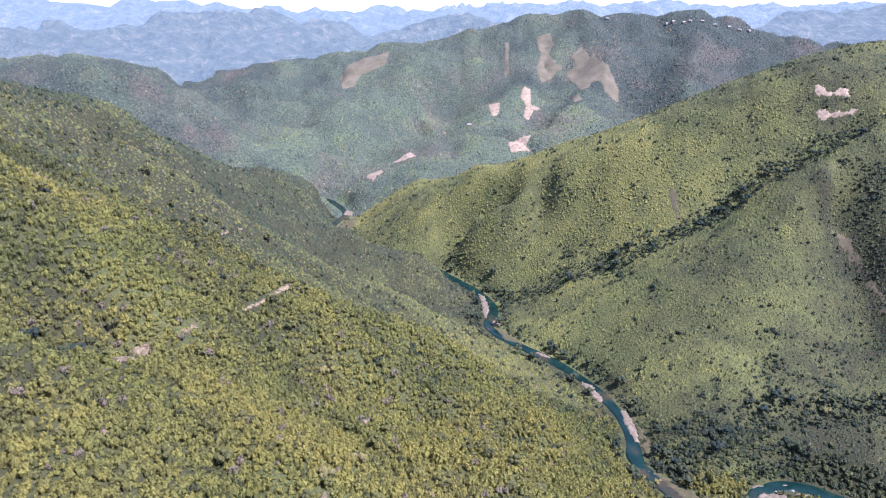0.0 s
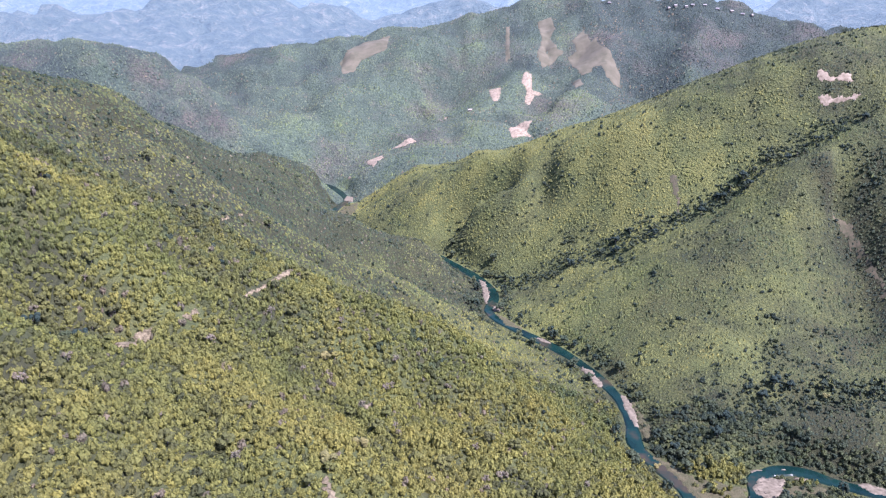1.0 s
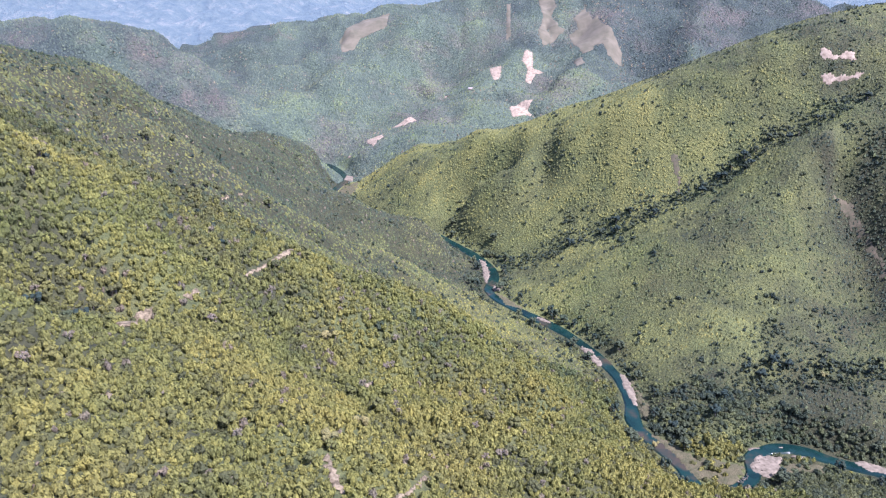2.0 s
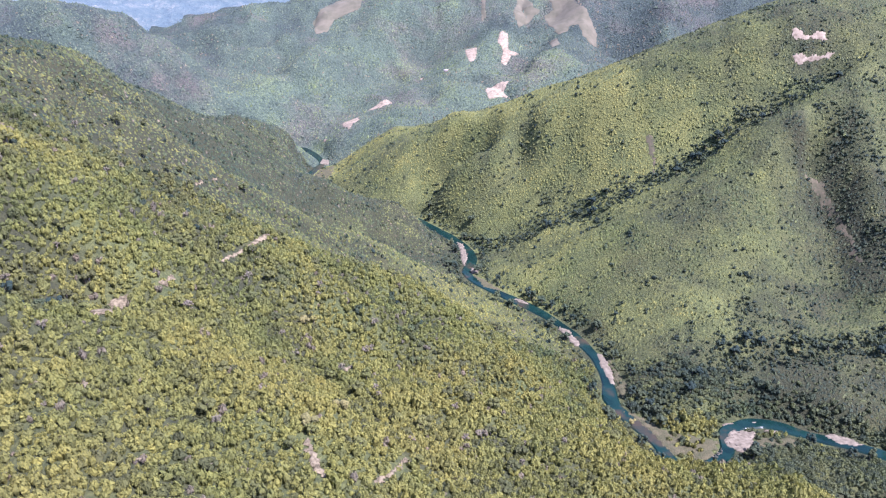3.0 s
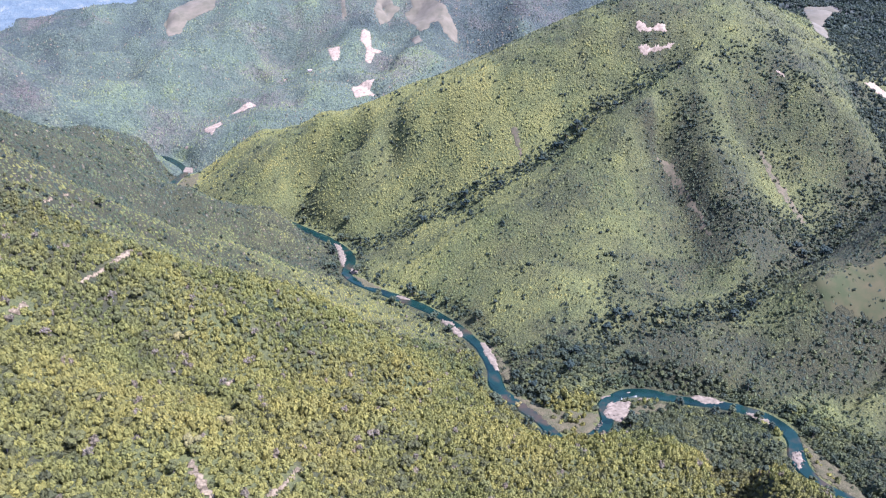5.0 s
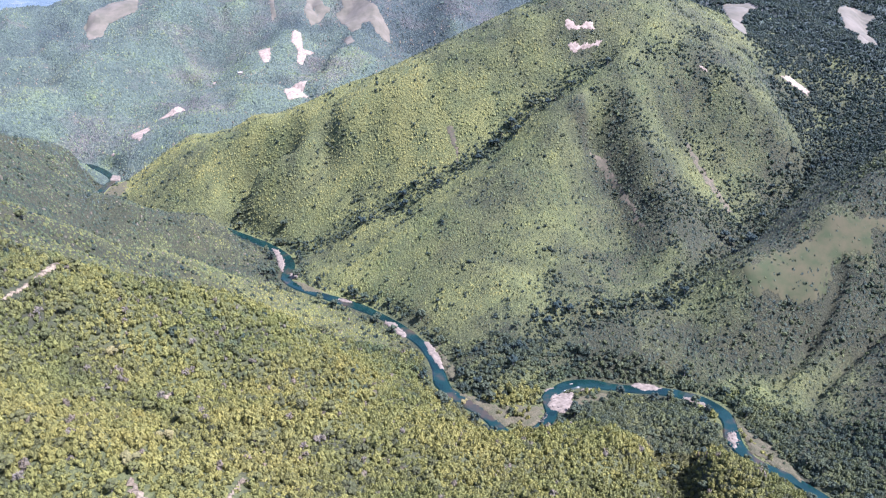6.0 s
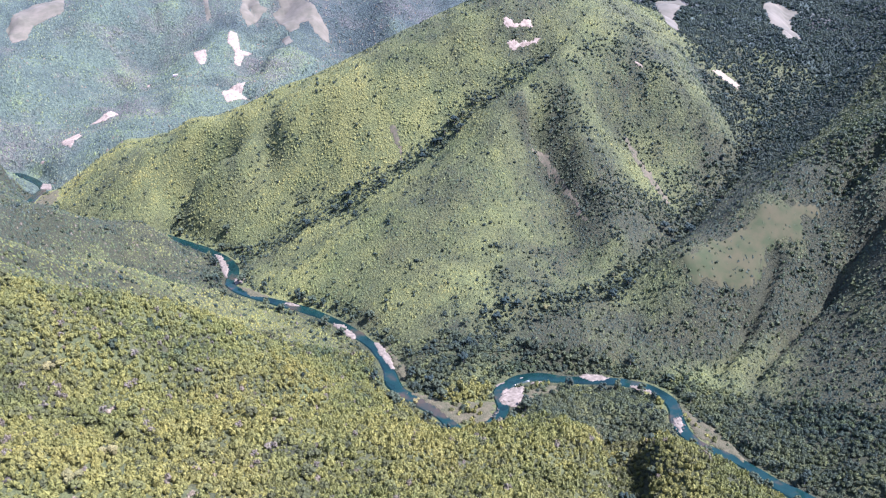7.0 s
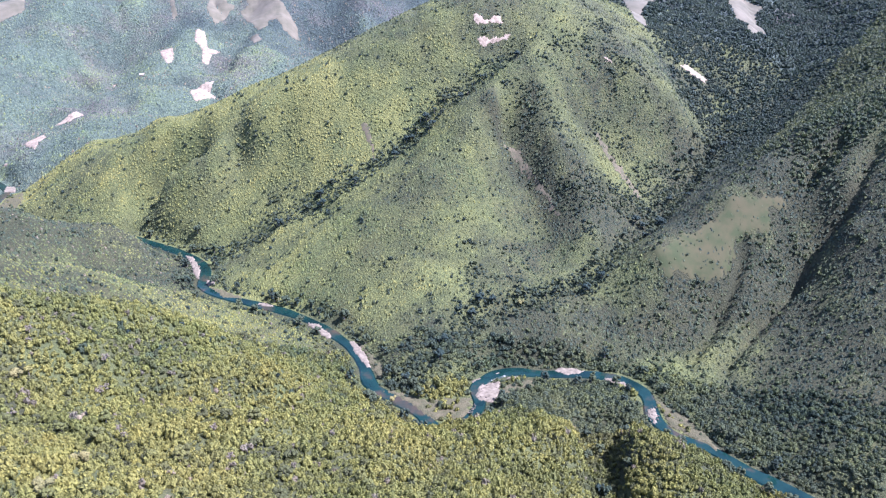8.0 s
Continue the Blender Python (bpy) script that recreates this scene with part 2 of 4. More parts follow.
GULLIES = {
    "creek": [(256, 661, 4), (294, 683, 22), (337, 711, 34), (403, 729, 45), (451, 722, 52), (537, 717, 60), (619, 741, 75), (733, 785, 95), (828, 836, 122), (928, 896, 142), (1039, 983, 194), (1159, 1045, 250), (1282, 1116, 301)],
    "side_stream": [(-499, 1864, 104), (-568, 1970, 133), (-644, 2104, 167), (-757, 2330, 198)],
    "near_gully": [(335, 350, 40), (356, 390, 22), (380, 428, 12), (404, 462, 6), (428, 492, 4)],
    "mountain_foot": [(-36, 1690, 108), (159, 1693, 96), (375, 1740, 117), (600, 1803, 180), (792, 1837, 250)],
    "upper_valley": [(-900, 2500, 190), (-1100, 2700, 225), (-1400, 2700, 240), (-1600, 2400, 250), (-1500, 2000, 265)],
    "far_valley": [(-200, 3100, 250), (700, 3200, 280), (1300, 2750, 260)],
    "dark_forest_gully": [(639, 1107, 308), (560, 1099, 260), (470, 1085, 203), (364, 1077, 137), (270, 1098, 90), (175, 1122, 35), (116, 1126, 0)],
    "brown_gully": [(576, 1001, 207), (587, 927, 140), (578, 863, 97), (554, 787, 66)],
    "brown_two_gully": [(705, 979, 221), (743, 925, 163), (769, 859, 112)],
    "left_gully": [(268, 1232, 187), (189, 1267, 133), (110, 1316, 83), (5, 1355, 27)],
    "third_gully": [(970, 622, 244), (930, 606, 207), (893, 590, 152), (865, 595, 118), (806, 575, 71), (722, 558, 36), (633, 525, 4)],
    "third_two_gully": [(760, 635, 116), (715, 604, 71), (686, 592, 44), (653, 575, 28), (610, 560, 6)],
    "third_three_gully": [(950, 663, 245), (920, 663, 220), (888, 656, 192)],
    "spur_hollow": [(-300, 960, 205), (-215, 1010, 120), (-130, 1050, 62), (-30, 1085, 22), (40, 1090, 6)],
    "road_hollow": [(-215, 740, 196), (-150, 800, 138), (-85, 840, 88), (-10, 865, 48), (60, 890, 18)],
    "range_gully_one": [(123, 2587, 313), (4, 2370, 209), (-123, 2126, 137), (-210, 1959, 68)],
    "range_gully_two": [(421, 2444, 309), (342, 2183, 203), (284, 1980, 143)],
    "range_gully_three": [(737, 2587, 398), (664, 2348, 284), (569, 2218, 192)],
    "range_gully_five": [(-275, 2354, 235), (-341, 2163, 188), (-431, 2086, 139)],
    "flank_gully": [(-116, 581, 181), (-75, 582, 151), (-11, 590, 116), (68, 596, 81)],
    "left_dark_gully": [(-288, 411, 288), (-281, 460, 263), (-245, 481, 234)],
}
# bare ground and river bars: outlines in plan, metres
FIELD_WHITE = [
    [(605, 1177), (613, 1185), (622, 1176), (631, 1171), (658, 1173), (655, 1156), (630, 1165), (607, 1171)],
    [(603, 1154), (614, 1156), (626, 1147), (656, 1140), (681, 1131), (646, 1135), (607, 1142)],
    [(794, 1040), (806, 1031), (807, 1018), (794, 1029)],
    [(1010, 1085), (1042, 1088), (1076, 1063), (1062, 1054), (1041, 1066)],
    [(171, 1919), (201, 1946), (241, 1944), (224, 1903), (234, 1884), (179, 1855)],
    [(-211, 1842), (-168, 1868), (-161, 1831), (-181, 1737)],
    [(-149, 1898), (-95, 1934), (-74, 1904), (-111, 1882)],
    [(240, 2240), (270, 2260), (261, 2149), (295, 2133), (267, 2126), (248, 2096), (234, 2104), (242, 2146), (227, 2176)],
    [(130, 2184), (169, 2172), (159, 2097), (141, 2074)],
    [(-8, 2123), (9, 2124), (0, 2108)],
    [(67, 2079), (81, 2061), (72, 2031)],
    [(-262, 1803), (-241, 1779), (-242, 1759)],
]
FIELD_TAN = [
    [(1120, 1430), (1186, 1412), (1177, 1362), (1072, 1278), (1009, 1178), (986, 1198)],
    [(1374, 1343), (1457, 1373), (1479, 1320), (1436, 1301), (1358, 1191), (1250, 1128), (1338, 1275)],
    [(321, 2626), (377, 2646), (377, 2532), (354, 2492), (369, 2406), (394, 2397), (363, 2366), (307, 2305), (293, 2367), (319, 2469)],
    [(414, 2429), (465, 2500), (473, 2394), (490, 2409), (498, 2341), (528, 2274), (548, 2253), (537, 2192), (512, 2176), (489, 2193), (478, 2233), (454, 2238), (451, 2219), (417, 2203), (399, 2298), (395, 2373), (426, 2388)],
    [(386, 2202), (411, 2195), (413, 2131), (382, 2116)],
    [(-352, 2384), (-294, 2540), (-197, 2572), (-196, 2426), (-276, 2377), (-297, 2314), (-330, 2286)],
    [(206, 2595), (224, 2593), (211, 2392), (193, 2365)],
]
FALLOW = [
    [(629, 685), (720, 682), (782, 694), (854, 654), (803, 639), (764, 648), (713, 616), (642, 648)],
]
SCAR_STRIPS = [
    [(380, 1151), (378, 1095), (384, 1083), (392, 1141)],
    [(564, 998), (577, 969), (591, 925), (592, 864), (593, 826), (600, 862), (600, 923), (588, 977)],
    [(725, 971), (733, 935), (745, 891), (749, 848), (763, 851), (760, 904), (742, 947)],
]
CUT = [
    [(-193, 573), (-183, 609), (-169, 640), (-156, 677), (-152, 660), (-171, 625), (-185, 593), (-190, 571)],
    [(-216, 523), (-208, 536), (-203, 533), (-208, 520)],
    [(-237, 446), (-245, 498), (-233, 507), (-230, 496), (-221, 450), (-228, 439)],
    [(-258, 768), (-254, 784), (-250, 781), (-254, 766)],
    [(-251, 806), (-248, 823), (-244, 819), (-247, 804)],
    [(-72, 348), (-67, 346), (-58, 325), (-52, 309), (-55, 305), (-65, 321)],
    [(-68, 521), (-59, 546), (-56, 540), (-65, 515)],
    [(-29, 320), (-17, 339), (-9, 363), (-7, 356), (-16, 332), (-25, 317)],
]
GRAVEL_BARS = [
    [(61, 1179), (78, 1160), (83, 1102), (73, 1063), (68, 1092), (67, 1139)],
    [(85, 1067), (103, 1065), (95, 1041), (79, 1035)],
    [(136, 960), (160, 942), (168, 923), (146, 939)],
    [(193, 870), (210, 855), (219, 817), (210, 810), (198, 840)],
    [(234, 798), (243, 790), (245, 753), (241, 720), (235, 720), (232, 743), (230, 770)],
    [(349, 634), (376, 631), (366, 607), (347, 593), (333, 603), (332, 617)],
    [(309, 588), (327, 602), (325, 594), (311, 583)],
    [(343, 645), (361, 647), (356, 642), (342, 638)],
    [(372, 647), (391, 652), (384, 643)],
    [(383, 633), (401, 633), (408, 625), (393, 624)],
    [(447, 623), (461, 627), (479, 616), (488, 605), (477, 600), (457, 607)],
    [(487, 588), (510, 580), (519, 563), (513, 552), (506, 555), (503, 571)],
    [(504, 511), (521, 512), (508, 492), (495, 479), (492, 485), (498, 501)],
    [(-248, 1650), (-246, 1696), (-224, 1680), (-222, 1641)],
]
REEDS_BARS = [
    [(225, 681), (250, 665), (279, 629), (332, 615), (305, 580), (265, 595), (253, 635)],
    [(530, 526), (537, 481), (537, 436), (526, 408), (520, 436), (507, 479)],
    [(244, 791), (256, 766), (256, 713), (235, 675), (241, 718)],
    [(80, 1047), (108, 1011), (138, 963), (96, 989)],
    [(-250, 1550), (-240, 1603), (-226, 1624), (-205, 1640), (-203, 1574), (-214, 1518)],
    [(370, 622), (415, 618), (412, 600), (361, 599)],
]
# where single trees and houses stand: x, y in metres
YELLOW_TREES = [(-110, 576), (239, 644), (455, 720), (-69, 356), (-108, 577), (-53, 392)]
GREY_TREES = [(-52, 573), (33, 422), (-99, 619), (-45, 603), (183, 408), (118, 461), (-68, 516), (-33, 468), (46, 430), (-123, 543), (76, 416), (-6, 394), (-235, 341), (-285, 513), (-49, 577), (-297, 460), (-296, 644), (-365, 742), (-37, 483), (-159, 588), (-100, 609), (-187, 505), (-246, 628), (-229, 377), (-123, 350), (27, 457), (-104, 388), (-108, 522)]
HOUSES = [(779, 2612), (801, 2608), (833, 2590), (854, 2588), (893, 2576), (972, 2533), (995, 2495), (1025, 2491), (574, 2631), (925, 2541), (71, 2050)]


# ---- the lie of the land ----
def along(line, step):
    """Points every step metres along a line."""
    out = []
    for a, b in zip(line[:-1], line[1:]):
        a, b = np.array(a, float), np.array(b, float)
        n = max(1, int(np.linalg.norm(b - a) / step))
        out += [a + (b - a) * k / n for k in range(n)]
    return out + [np.array(line[-1], float)]


def smooth_line(line, step, rounds=3):
    """A line with its corners cut round, as points every step metres."""
    p = np.array(line, float)
    for _ in range(rounds):
        q = np.repeat(p, 2, axis=0)[1:-1]
        q[0::2] = p[:-1] * 0.75 + p[1:] * 0.25
        q[1::2] = p[:-1] * 0.25 + p[1:] * 0.75
        p = np.vstack([p[:1], q, p[-1:]])
    return np.array(along([tuple(v) for v in p], step))


def gradient_noise(x, y, seed=0):
    """Smooth noise of about -1..1 with features one unit apart."""
    xi, yi = np.floor(x).astype(np.int64), np.floor(y).astype(np.int64)
    u, v = x - xi, y - yi

    def corner(dx, dy):
        k = ((xi + dx) * 374761393 + (yi + dy) * 668265263 + seed * 974634777) & 0xFFFFFFFF
        k = ((k ^ (k >> 13)) * 1274126177) & 0xFFFFFFFF
        a = ((k ^ (k >> 16)) & 0xFFFF) / 65536.0 * 2 * np.pi
        return np.cos(a) * (u - dx) + np.sin(a) * (v - dy)

    su, sv = u * u * u * (u * (u * 6 - 15) + 10), v * v * v * (v * (v * 6 - 15) + 10)
    low = corner(0, 0) * (1 - su) + corner(1, 0) * su
    high = corner(0, 1) * (1 - su) + corner(1, 1) * su
    return 1.5 * (low * (1 - sv) + high * sv)


def fractal(x, y, size, octaves=4, gain=0.5, seed=0):
    out, amp, f = 0.0, 1.0, 1.0 / size
    for k in range(octaves):
        out = out + amp * gradient_noise(x * f + 13.7 * k, y * f - 7.1 * k, seed + k)
        amp, f = amp * gain, f * 2.03
    return out


RIVER_LINE = smooth_line(RIVER, 6)
knots = [p for line in list(RIDGES.values()) + list(GULLIES.values()) for p in along(line, 60)]
knots += [np.array((p[0], p[1], 0.0)) for p in RIVER_LINE[::6]]
KNOTS = np.array(knots)
SOFT = 10.0


def kernel(a, b):
    return np.sqrt(((a[:, None, :] - b[None, :, :]) ** 2).sum(2) + SOFT ** 2)


ones = np.ones((len(KNOTS), 1))
system = np.block([[kernel(KNOTS[:, :2], KNOTS[:, :2]) - 1.5 * np.eye(len(KNOTS)), ones], [ones.T, np.zeros((1, 1))]])
WEIGHTS = np.linalg.solve(system, np.append(KNOTS[:, 2], 0.0))


def from_river(xy):
    d = np.full(len(xy), 1e9)
    for k in range(0, len(RIVER_LINE), 60):
        d = np.minimum(d, np.sqrt(((xy[:, None, :] - RIVER_LINE[None, k:k + 60]) ** 2).sum(2)).min(1))
    return d


# ravines cut sharply into the slopes: name, depth, half width
CARVED = [("third_gully", 17, 13), ("third_two_gully", 24, 15), ("third_three_gully", 18, 13), ("near_gully", 30, 30), ("left_dark_gully", 9, 16), ("creek", 8, 22)]


def hollows(x, y):
    """Small water courses over all slopes: 0 in their beds, up to 1 on the ribs between."""
    return np.abs(fractal(x + 40 * gradient_noise(x / 130, y / 130, 8), y + 40 * gradient_noise(x / 130, y / 130, 9), 210, 2, 0.4, 3))


def height(xy, detail=1.0):
    """The ground's height: ridges and water courses joined by slopes, with small spurs and hollows."""
    xy = np.asarray(xy, float)
    h = np.empty(len(xy))
    for k in range(0, len(xy), 6000):
        h[k:k + 6000] = kernel(xy[k:k + 6000], KNOTS[:, :2]) @ WEIGHTS[:-1] + WEIGHTS[-1]
    d = from_river(xy)
    x, y = xy[:, 0], xy[:, 1]
    reach = np.hypot(x, y)
    ribs = np.minimum(hollows(x, y), 0.7)
    broad = fractal(x, y, 150, 4, 0.5, 11)
    big = 1 - np.abs(fractal(x, y, 620, 4, 0.45, 23)) * 2
    far_ribs = 1 - np.abs(fractal(x, y, 560, 4, 0.42, 57)) * 2
    calm = 1 - 0.6 * np.clip((x - 100) / 150, 0, 1) * np.clip((1750 - reach) / 200, 0, 1)
    rough = (30 * (ribs - 0.38) + 5 * broad) * calm + (big - 0.45) * 38 * np.clip((reach - 1500) / 900, 0, 1) + ((big - 0.85) * 30 + (far_ribs - 0.85) * 38) * np.clip((reach - 2900) / 700, 0, 1)
    h = h + detail * rough * np.clip((d - 25) / 140, 0, 1)
    for name, deep, broad_by in CARVED if detail else ():
        q = np.array([v[:2] for v in along(GULLIES[name], 9)])
        near = np.full(len(xy), 1e9)
        box = (x > q[:, 0].min() - 40) & (x < q[:, 0].max() + 40) & (y > q[:, 1].min() - 40) & (y < q[:, 1].max() + 40)
        if box.any():
            near[box] = np.sqrt(((xy[box][:, None, :] - q[None]) ** 2).sum(2)).min(1) + 5 * broad[box]
        h = h - detail * deep * np.clip(1 - near / broad_by, 0, 1)
    h = np.maximum(h, 1.5)
    k = np.clip((d - 12) / 26, 0, 1)
    return h * k * k * (3 - 2 * k) - 1.2 * (1 - k)


def spaced(lo, hi, fine_lo, fine_hi, step, growth=1.028):
    """Grid lines: even in the middle, wider and wider outwards."""
    mid = np.arange(fine_lo, fine_hi + 0.1, step)
    up, down, s = [], [], step
    while fine_hi + sum(up) < hi:
        s *= growth
        up.append(s)
    s = step
    while fine_lo - sum(down) > lo:
        s *= growth
        down.append(s)
    return np.concatenate([fine_lo - np.cumsum(down)[::-1], mid, fine_hi + np.cumsum(up)])


def mesh_from(name, verts, faces, mat=None, smooth=False):
    me = bpy.data.meshes.new(name)
    verts, faces = np.asarray(verts, np.float32), np.asarray(faces, np.int32)
    me.vertices.add(len(verts))
    me.vertices.foreach_set("co", verts.ravel())
    me.loops.add(faces.size)
    me.loops.foreach_set("vertex_index", faces.ravel())
    me.polygons.add(len(faces))
    me.polygons.foreach_set("loop_start", np.arange(0, faces.size, faces.shape[1], dtype=np.int32))
    me.polygons.foreach_set("use_smooth", np.full(len(faces), smooth))
    me.update(calc_edges=True)
    if mat:
        me.materials.append(mat)
    return me


# ---- ground and distance ----
gx, gy = spaced(-3300, 3300, -700, 1250, 7), spaced(-3300, 4560, 200, 1700, 7)
GX, GY = np.meshgrid(gx, gy)
XY = np.stack([GX.ravel(), GY.ravel()], 1)
H = height(XY)
HG = H.reshape(GX.shape)
idx = np.arange(len(XY)).reshape(GX.shape)
quads = np.stack([idx[:-1, :-1], idx[:-1, 1:], idx[1:, 1:], idx[1:, :-1]], -1).reshape(-1, 4)
centre = XY[quads].mean(1)
reach = np.hypot(centre[:, 0], centre[:, 1])
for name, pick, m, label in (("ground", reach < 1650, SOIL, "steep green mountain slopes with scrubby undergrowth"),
                             ("ground_mountain", (reach >= 1650) & (reach < 2950), SLOPE, "wooded mountain side with brown patches, blue haze in its colour"),
                             ("backdrop_near", (reach >= 2950) & (reach < 3950), FAR, "wooded ranges with clearings, blue-grey haze put in as glow"),
                             ("backdrop_far", reach >= 3950, FARTHEST, "mountain ranges on the horizon, pale blue haze put in as glow")):
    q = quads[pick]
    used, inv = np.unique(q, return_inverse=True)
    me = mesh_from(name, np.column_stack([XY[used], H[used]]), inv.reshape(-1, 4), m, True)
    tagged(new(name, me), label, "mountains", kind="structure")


def ground_at(xy):
    """The height of the ground's mesh."""
    x, y = xy[:, 0], xy[:, 1]
    i, j = np.clip(np.searchsorted(gx, x) - 1, 0, len(gx) - 2), np.clip(np.searchsorted(gy, y) - 1, 0, len(gy) - 2)
    u, v = (x - gx[i]) / (gx[i + 1] - gx[i]), (y - gy[j]) / (gy[j + 1] - gy[j])
    return (HG[j, i] * (1 - u) + HG[j, i + 1] * u) * (1 - v) + (HG[j + 1, i] * (1 - u) + HG[j + 1, i + 1] * u) * v


def inside(xy, outline):
    """Which points lie within an outline in plan."""
    x, y = xy[:, 0], xy[:, 1]
    odd = np.zeros(len(xy), bool)
    for (ax, ay), (bx, by) in zip(outline, outline[1:] + outline[:1]):
        if ay != by:
            odd ^= ((ay > y) != (by > y)) & (x < (bx - ax) * (y - ay) / (by - ay) + ax)
    return odd


def from_lines(xy, lines):
    p = np.array([q[:2] for line in lines for q in along(line, 15)])
    d = np.full(len(xy), 1e9)
    for k in range(0, len(p), 60):
        d = np.minimum(d, np.sqrt(((xy[:, None, :] - p[None, k:k + 60]) ** 2).sum(2)).min(1))
    return d


# ---- river ----
tang = np.gradient(RIVER_LINE, axis=0)
tang /= np.linalg.norm(tang, axis=1)[:, None]
side = np.stack([tang[:, 1], -tang[:, 0]], 1)
n = len(RIVER_LINE)
wide = 6.8 + 2.4 * fractal(np.arange(n) * 6.0, np.zeros(n), 90, 3, 0.5, 5)
strip = []
for off, z in ((-1.35, -1.6), (-1, 0), (-0.5, 0), (0, 0), (0.5, 0), (1, 0), (1.35, -1.6)):
    strip.append(np.column_stack([RIVER_LINE + side * (wide * off)[:, None], np.full(n, z)]))
faces = [(k * n + i, (k + 1) * n + i, (k + 1) * n + i + 1, k * n + i + 1) for k in range(6) for i in range(n - 1)]
tagged(new("river", mesh_from("river", np.concatenate(strip), faces, WATER)), "winding teal mountain river on the valley floor", "river", kind="structure")


def draped(name, outline, mat, lift, step, ragged, thick=0.0):
    """A patch of other ground with a ragged edge, lying on the slope; thick domes its middle."""
    o = np.array(outline, float)
    lo, hi = o.min(0) - ragged, o.max(0) + ragged
    nx, ny = int((hi[0] - lo[0]) / step) + 2, int((hi[1] - lo[1]) / step) + 2
    X, Y = np.meshgrid(lo[0] + np.arange(nx) * step, lo[1] + np.arange(ny) * step)
    p = np.stack([X.ravel(), Y.ravel()], 1)
    jog = np.stack([fractal(p[:, 0], p[:, 1], ragged * 3, 3, 0.6, 31), fractal(p[:, 0], p[:, 1], ragged * 3, 3, 0.6, 47)], 1) * ragged
    keep = inside(p + jog, [tuple(v) for v in outline]).reshape(X.shape)
    k = np.arange(len(p)).reshape(X.shape)
    full = keep[:-1, :-1] & keep[:-1, 1:] & keep[1:, 1:] & keep[1:, :-1]
    q = np.stack([k[:-1, :-1], k[:-1, 1:], k[1:, 1:], k[1:, :-1]], -1)[full]
    if not len(q):
        q = np.stack([k[:-1, :-1], k[:-1, 1:], k[1:, 1:], k[1:, :-1]], -1)[keep[:-1, :-1]]
    # one patch without stray islands
    links = {}
    for a, b, c, d in q.tolist():
        for v in (a, b, c, d):
            links.setdefault(v, []).append((a, b, c, d))
    best, seen = [], set()
    for start in links:
        if start in seen:
            continue
        group, todo = {start}, [start]
        while todo:
            for f in links[todo.pop()]:
                for v in f:
                    if v not in group:
                        group.add(v)
                        todo.append(v)
        seen |= group
        best = max(best, group, key=len)
    q = q[np.isin(q[:, 0], list(best))]
    used, inv = np.unique(q, return_inverse=True)
    p = p[used]
    count = np.bincount(inv.ravel(), minlength=len(used))
    z = np.maximum(ground_at(p), -0.1 if thick else -9) + np.where(count < 4, -0.5 if thick else lift * 0.4, lift)
    z = z + thick * np.where(count < 4, 0, 0.6 + 0.4 * fractal(p[:, 0], p[:, 1], 14, 3, 0.5, 9))
    return new(name, mesh_from(name, np.column_stack([p, z]), inv.reshape(-1, 4), mat, True))


for o in GRAVEL_BARS:
    tagged(draped("gravel_bar", o, GRAVEL, 0.5, 1.6, 2.0, 0.7), "pale gravel bar at the edge of the teal river", "gravel bar", "gravel bars along the river")
for o in REEDS_BARS:
    tagged(draped("reed_flat", o, REEDS, 0.4, 2.5, 3.0, 0.5), "dry tan reed flat on the river bank", "reed bed", "reed flats along the river")
for o in FIELD_WHITE:
    tagged(draped("bare_field", o, EARTH, 1.2, 1.6, 3.0), "pale bare cleared field cut into the green slope", "field", "cleared fields")
for o in FIELD_TAN:
    tagged(draped("dry_field", o, STUBBLE, 1.2, 3.0, 3.0), "dry tan hillside field of stubble among scrub", "field", "dry fields")
for o in FALLOW:
    tagged(draped("fallow_field", o, MEADOW, 0.8, 2.5, 9.0), "olive brown fallow field on a hill shoulder", "field", "dry fields")
for o in SCAR_STRIPS:
    tagged(draped("earth_scar", o, SCAR, 0.8, 2.0, 4.0), "eroded brown earth scar running down the slope", "earth scar", "earth scars")
for o in CUT:
    tagged(draped("earth_cut", o, CUTTING, 2.0, 1.2, 1.5), "exposed pale earth and rock cut in the hillside", "earth cut", "earth cuts")

# ---- forest ----
rng = np.random.default_rng(7)


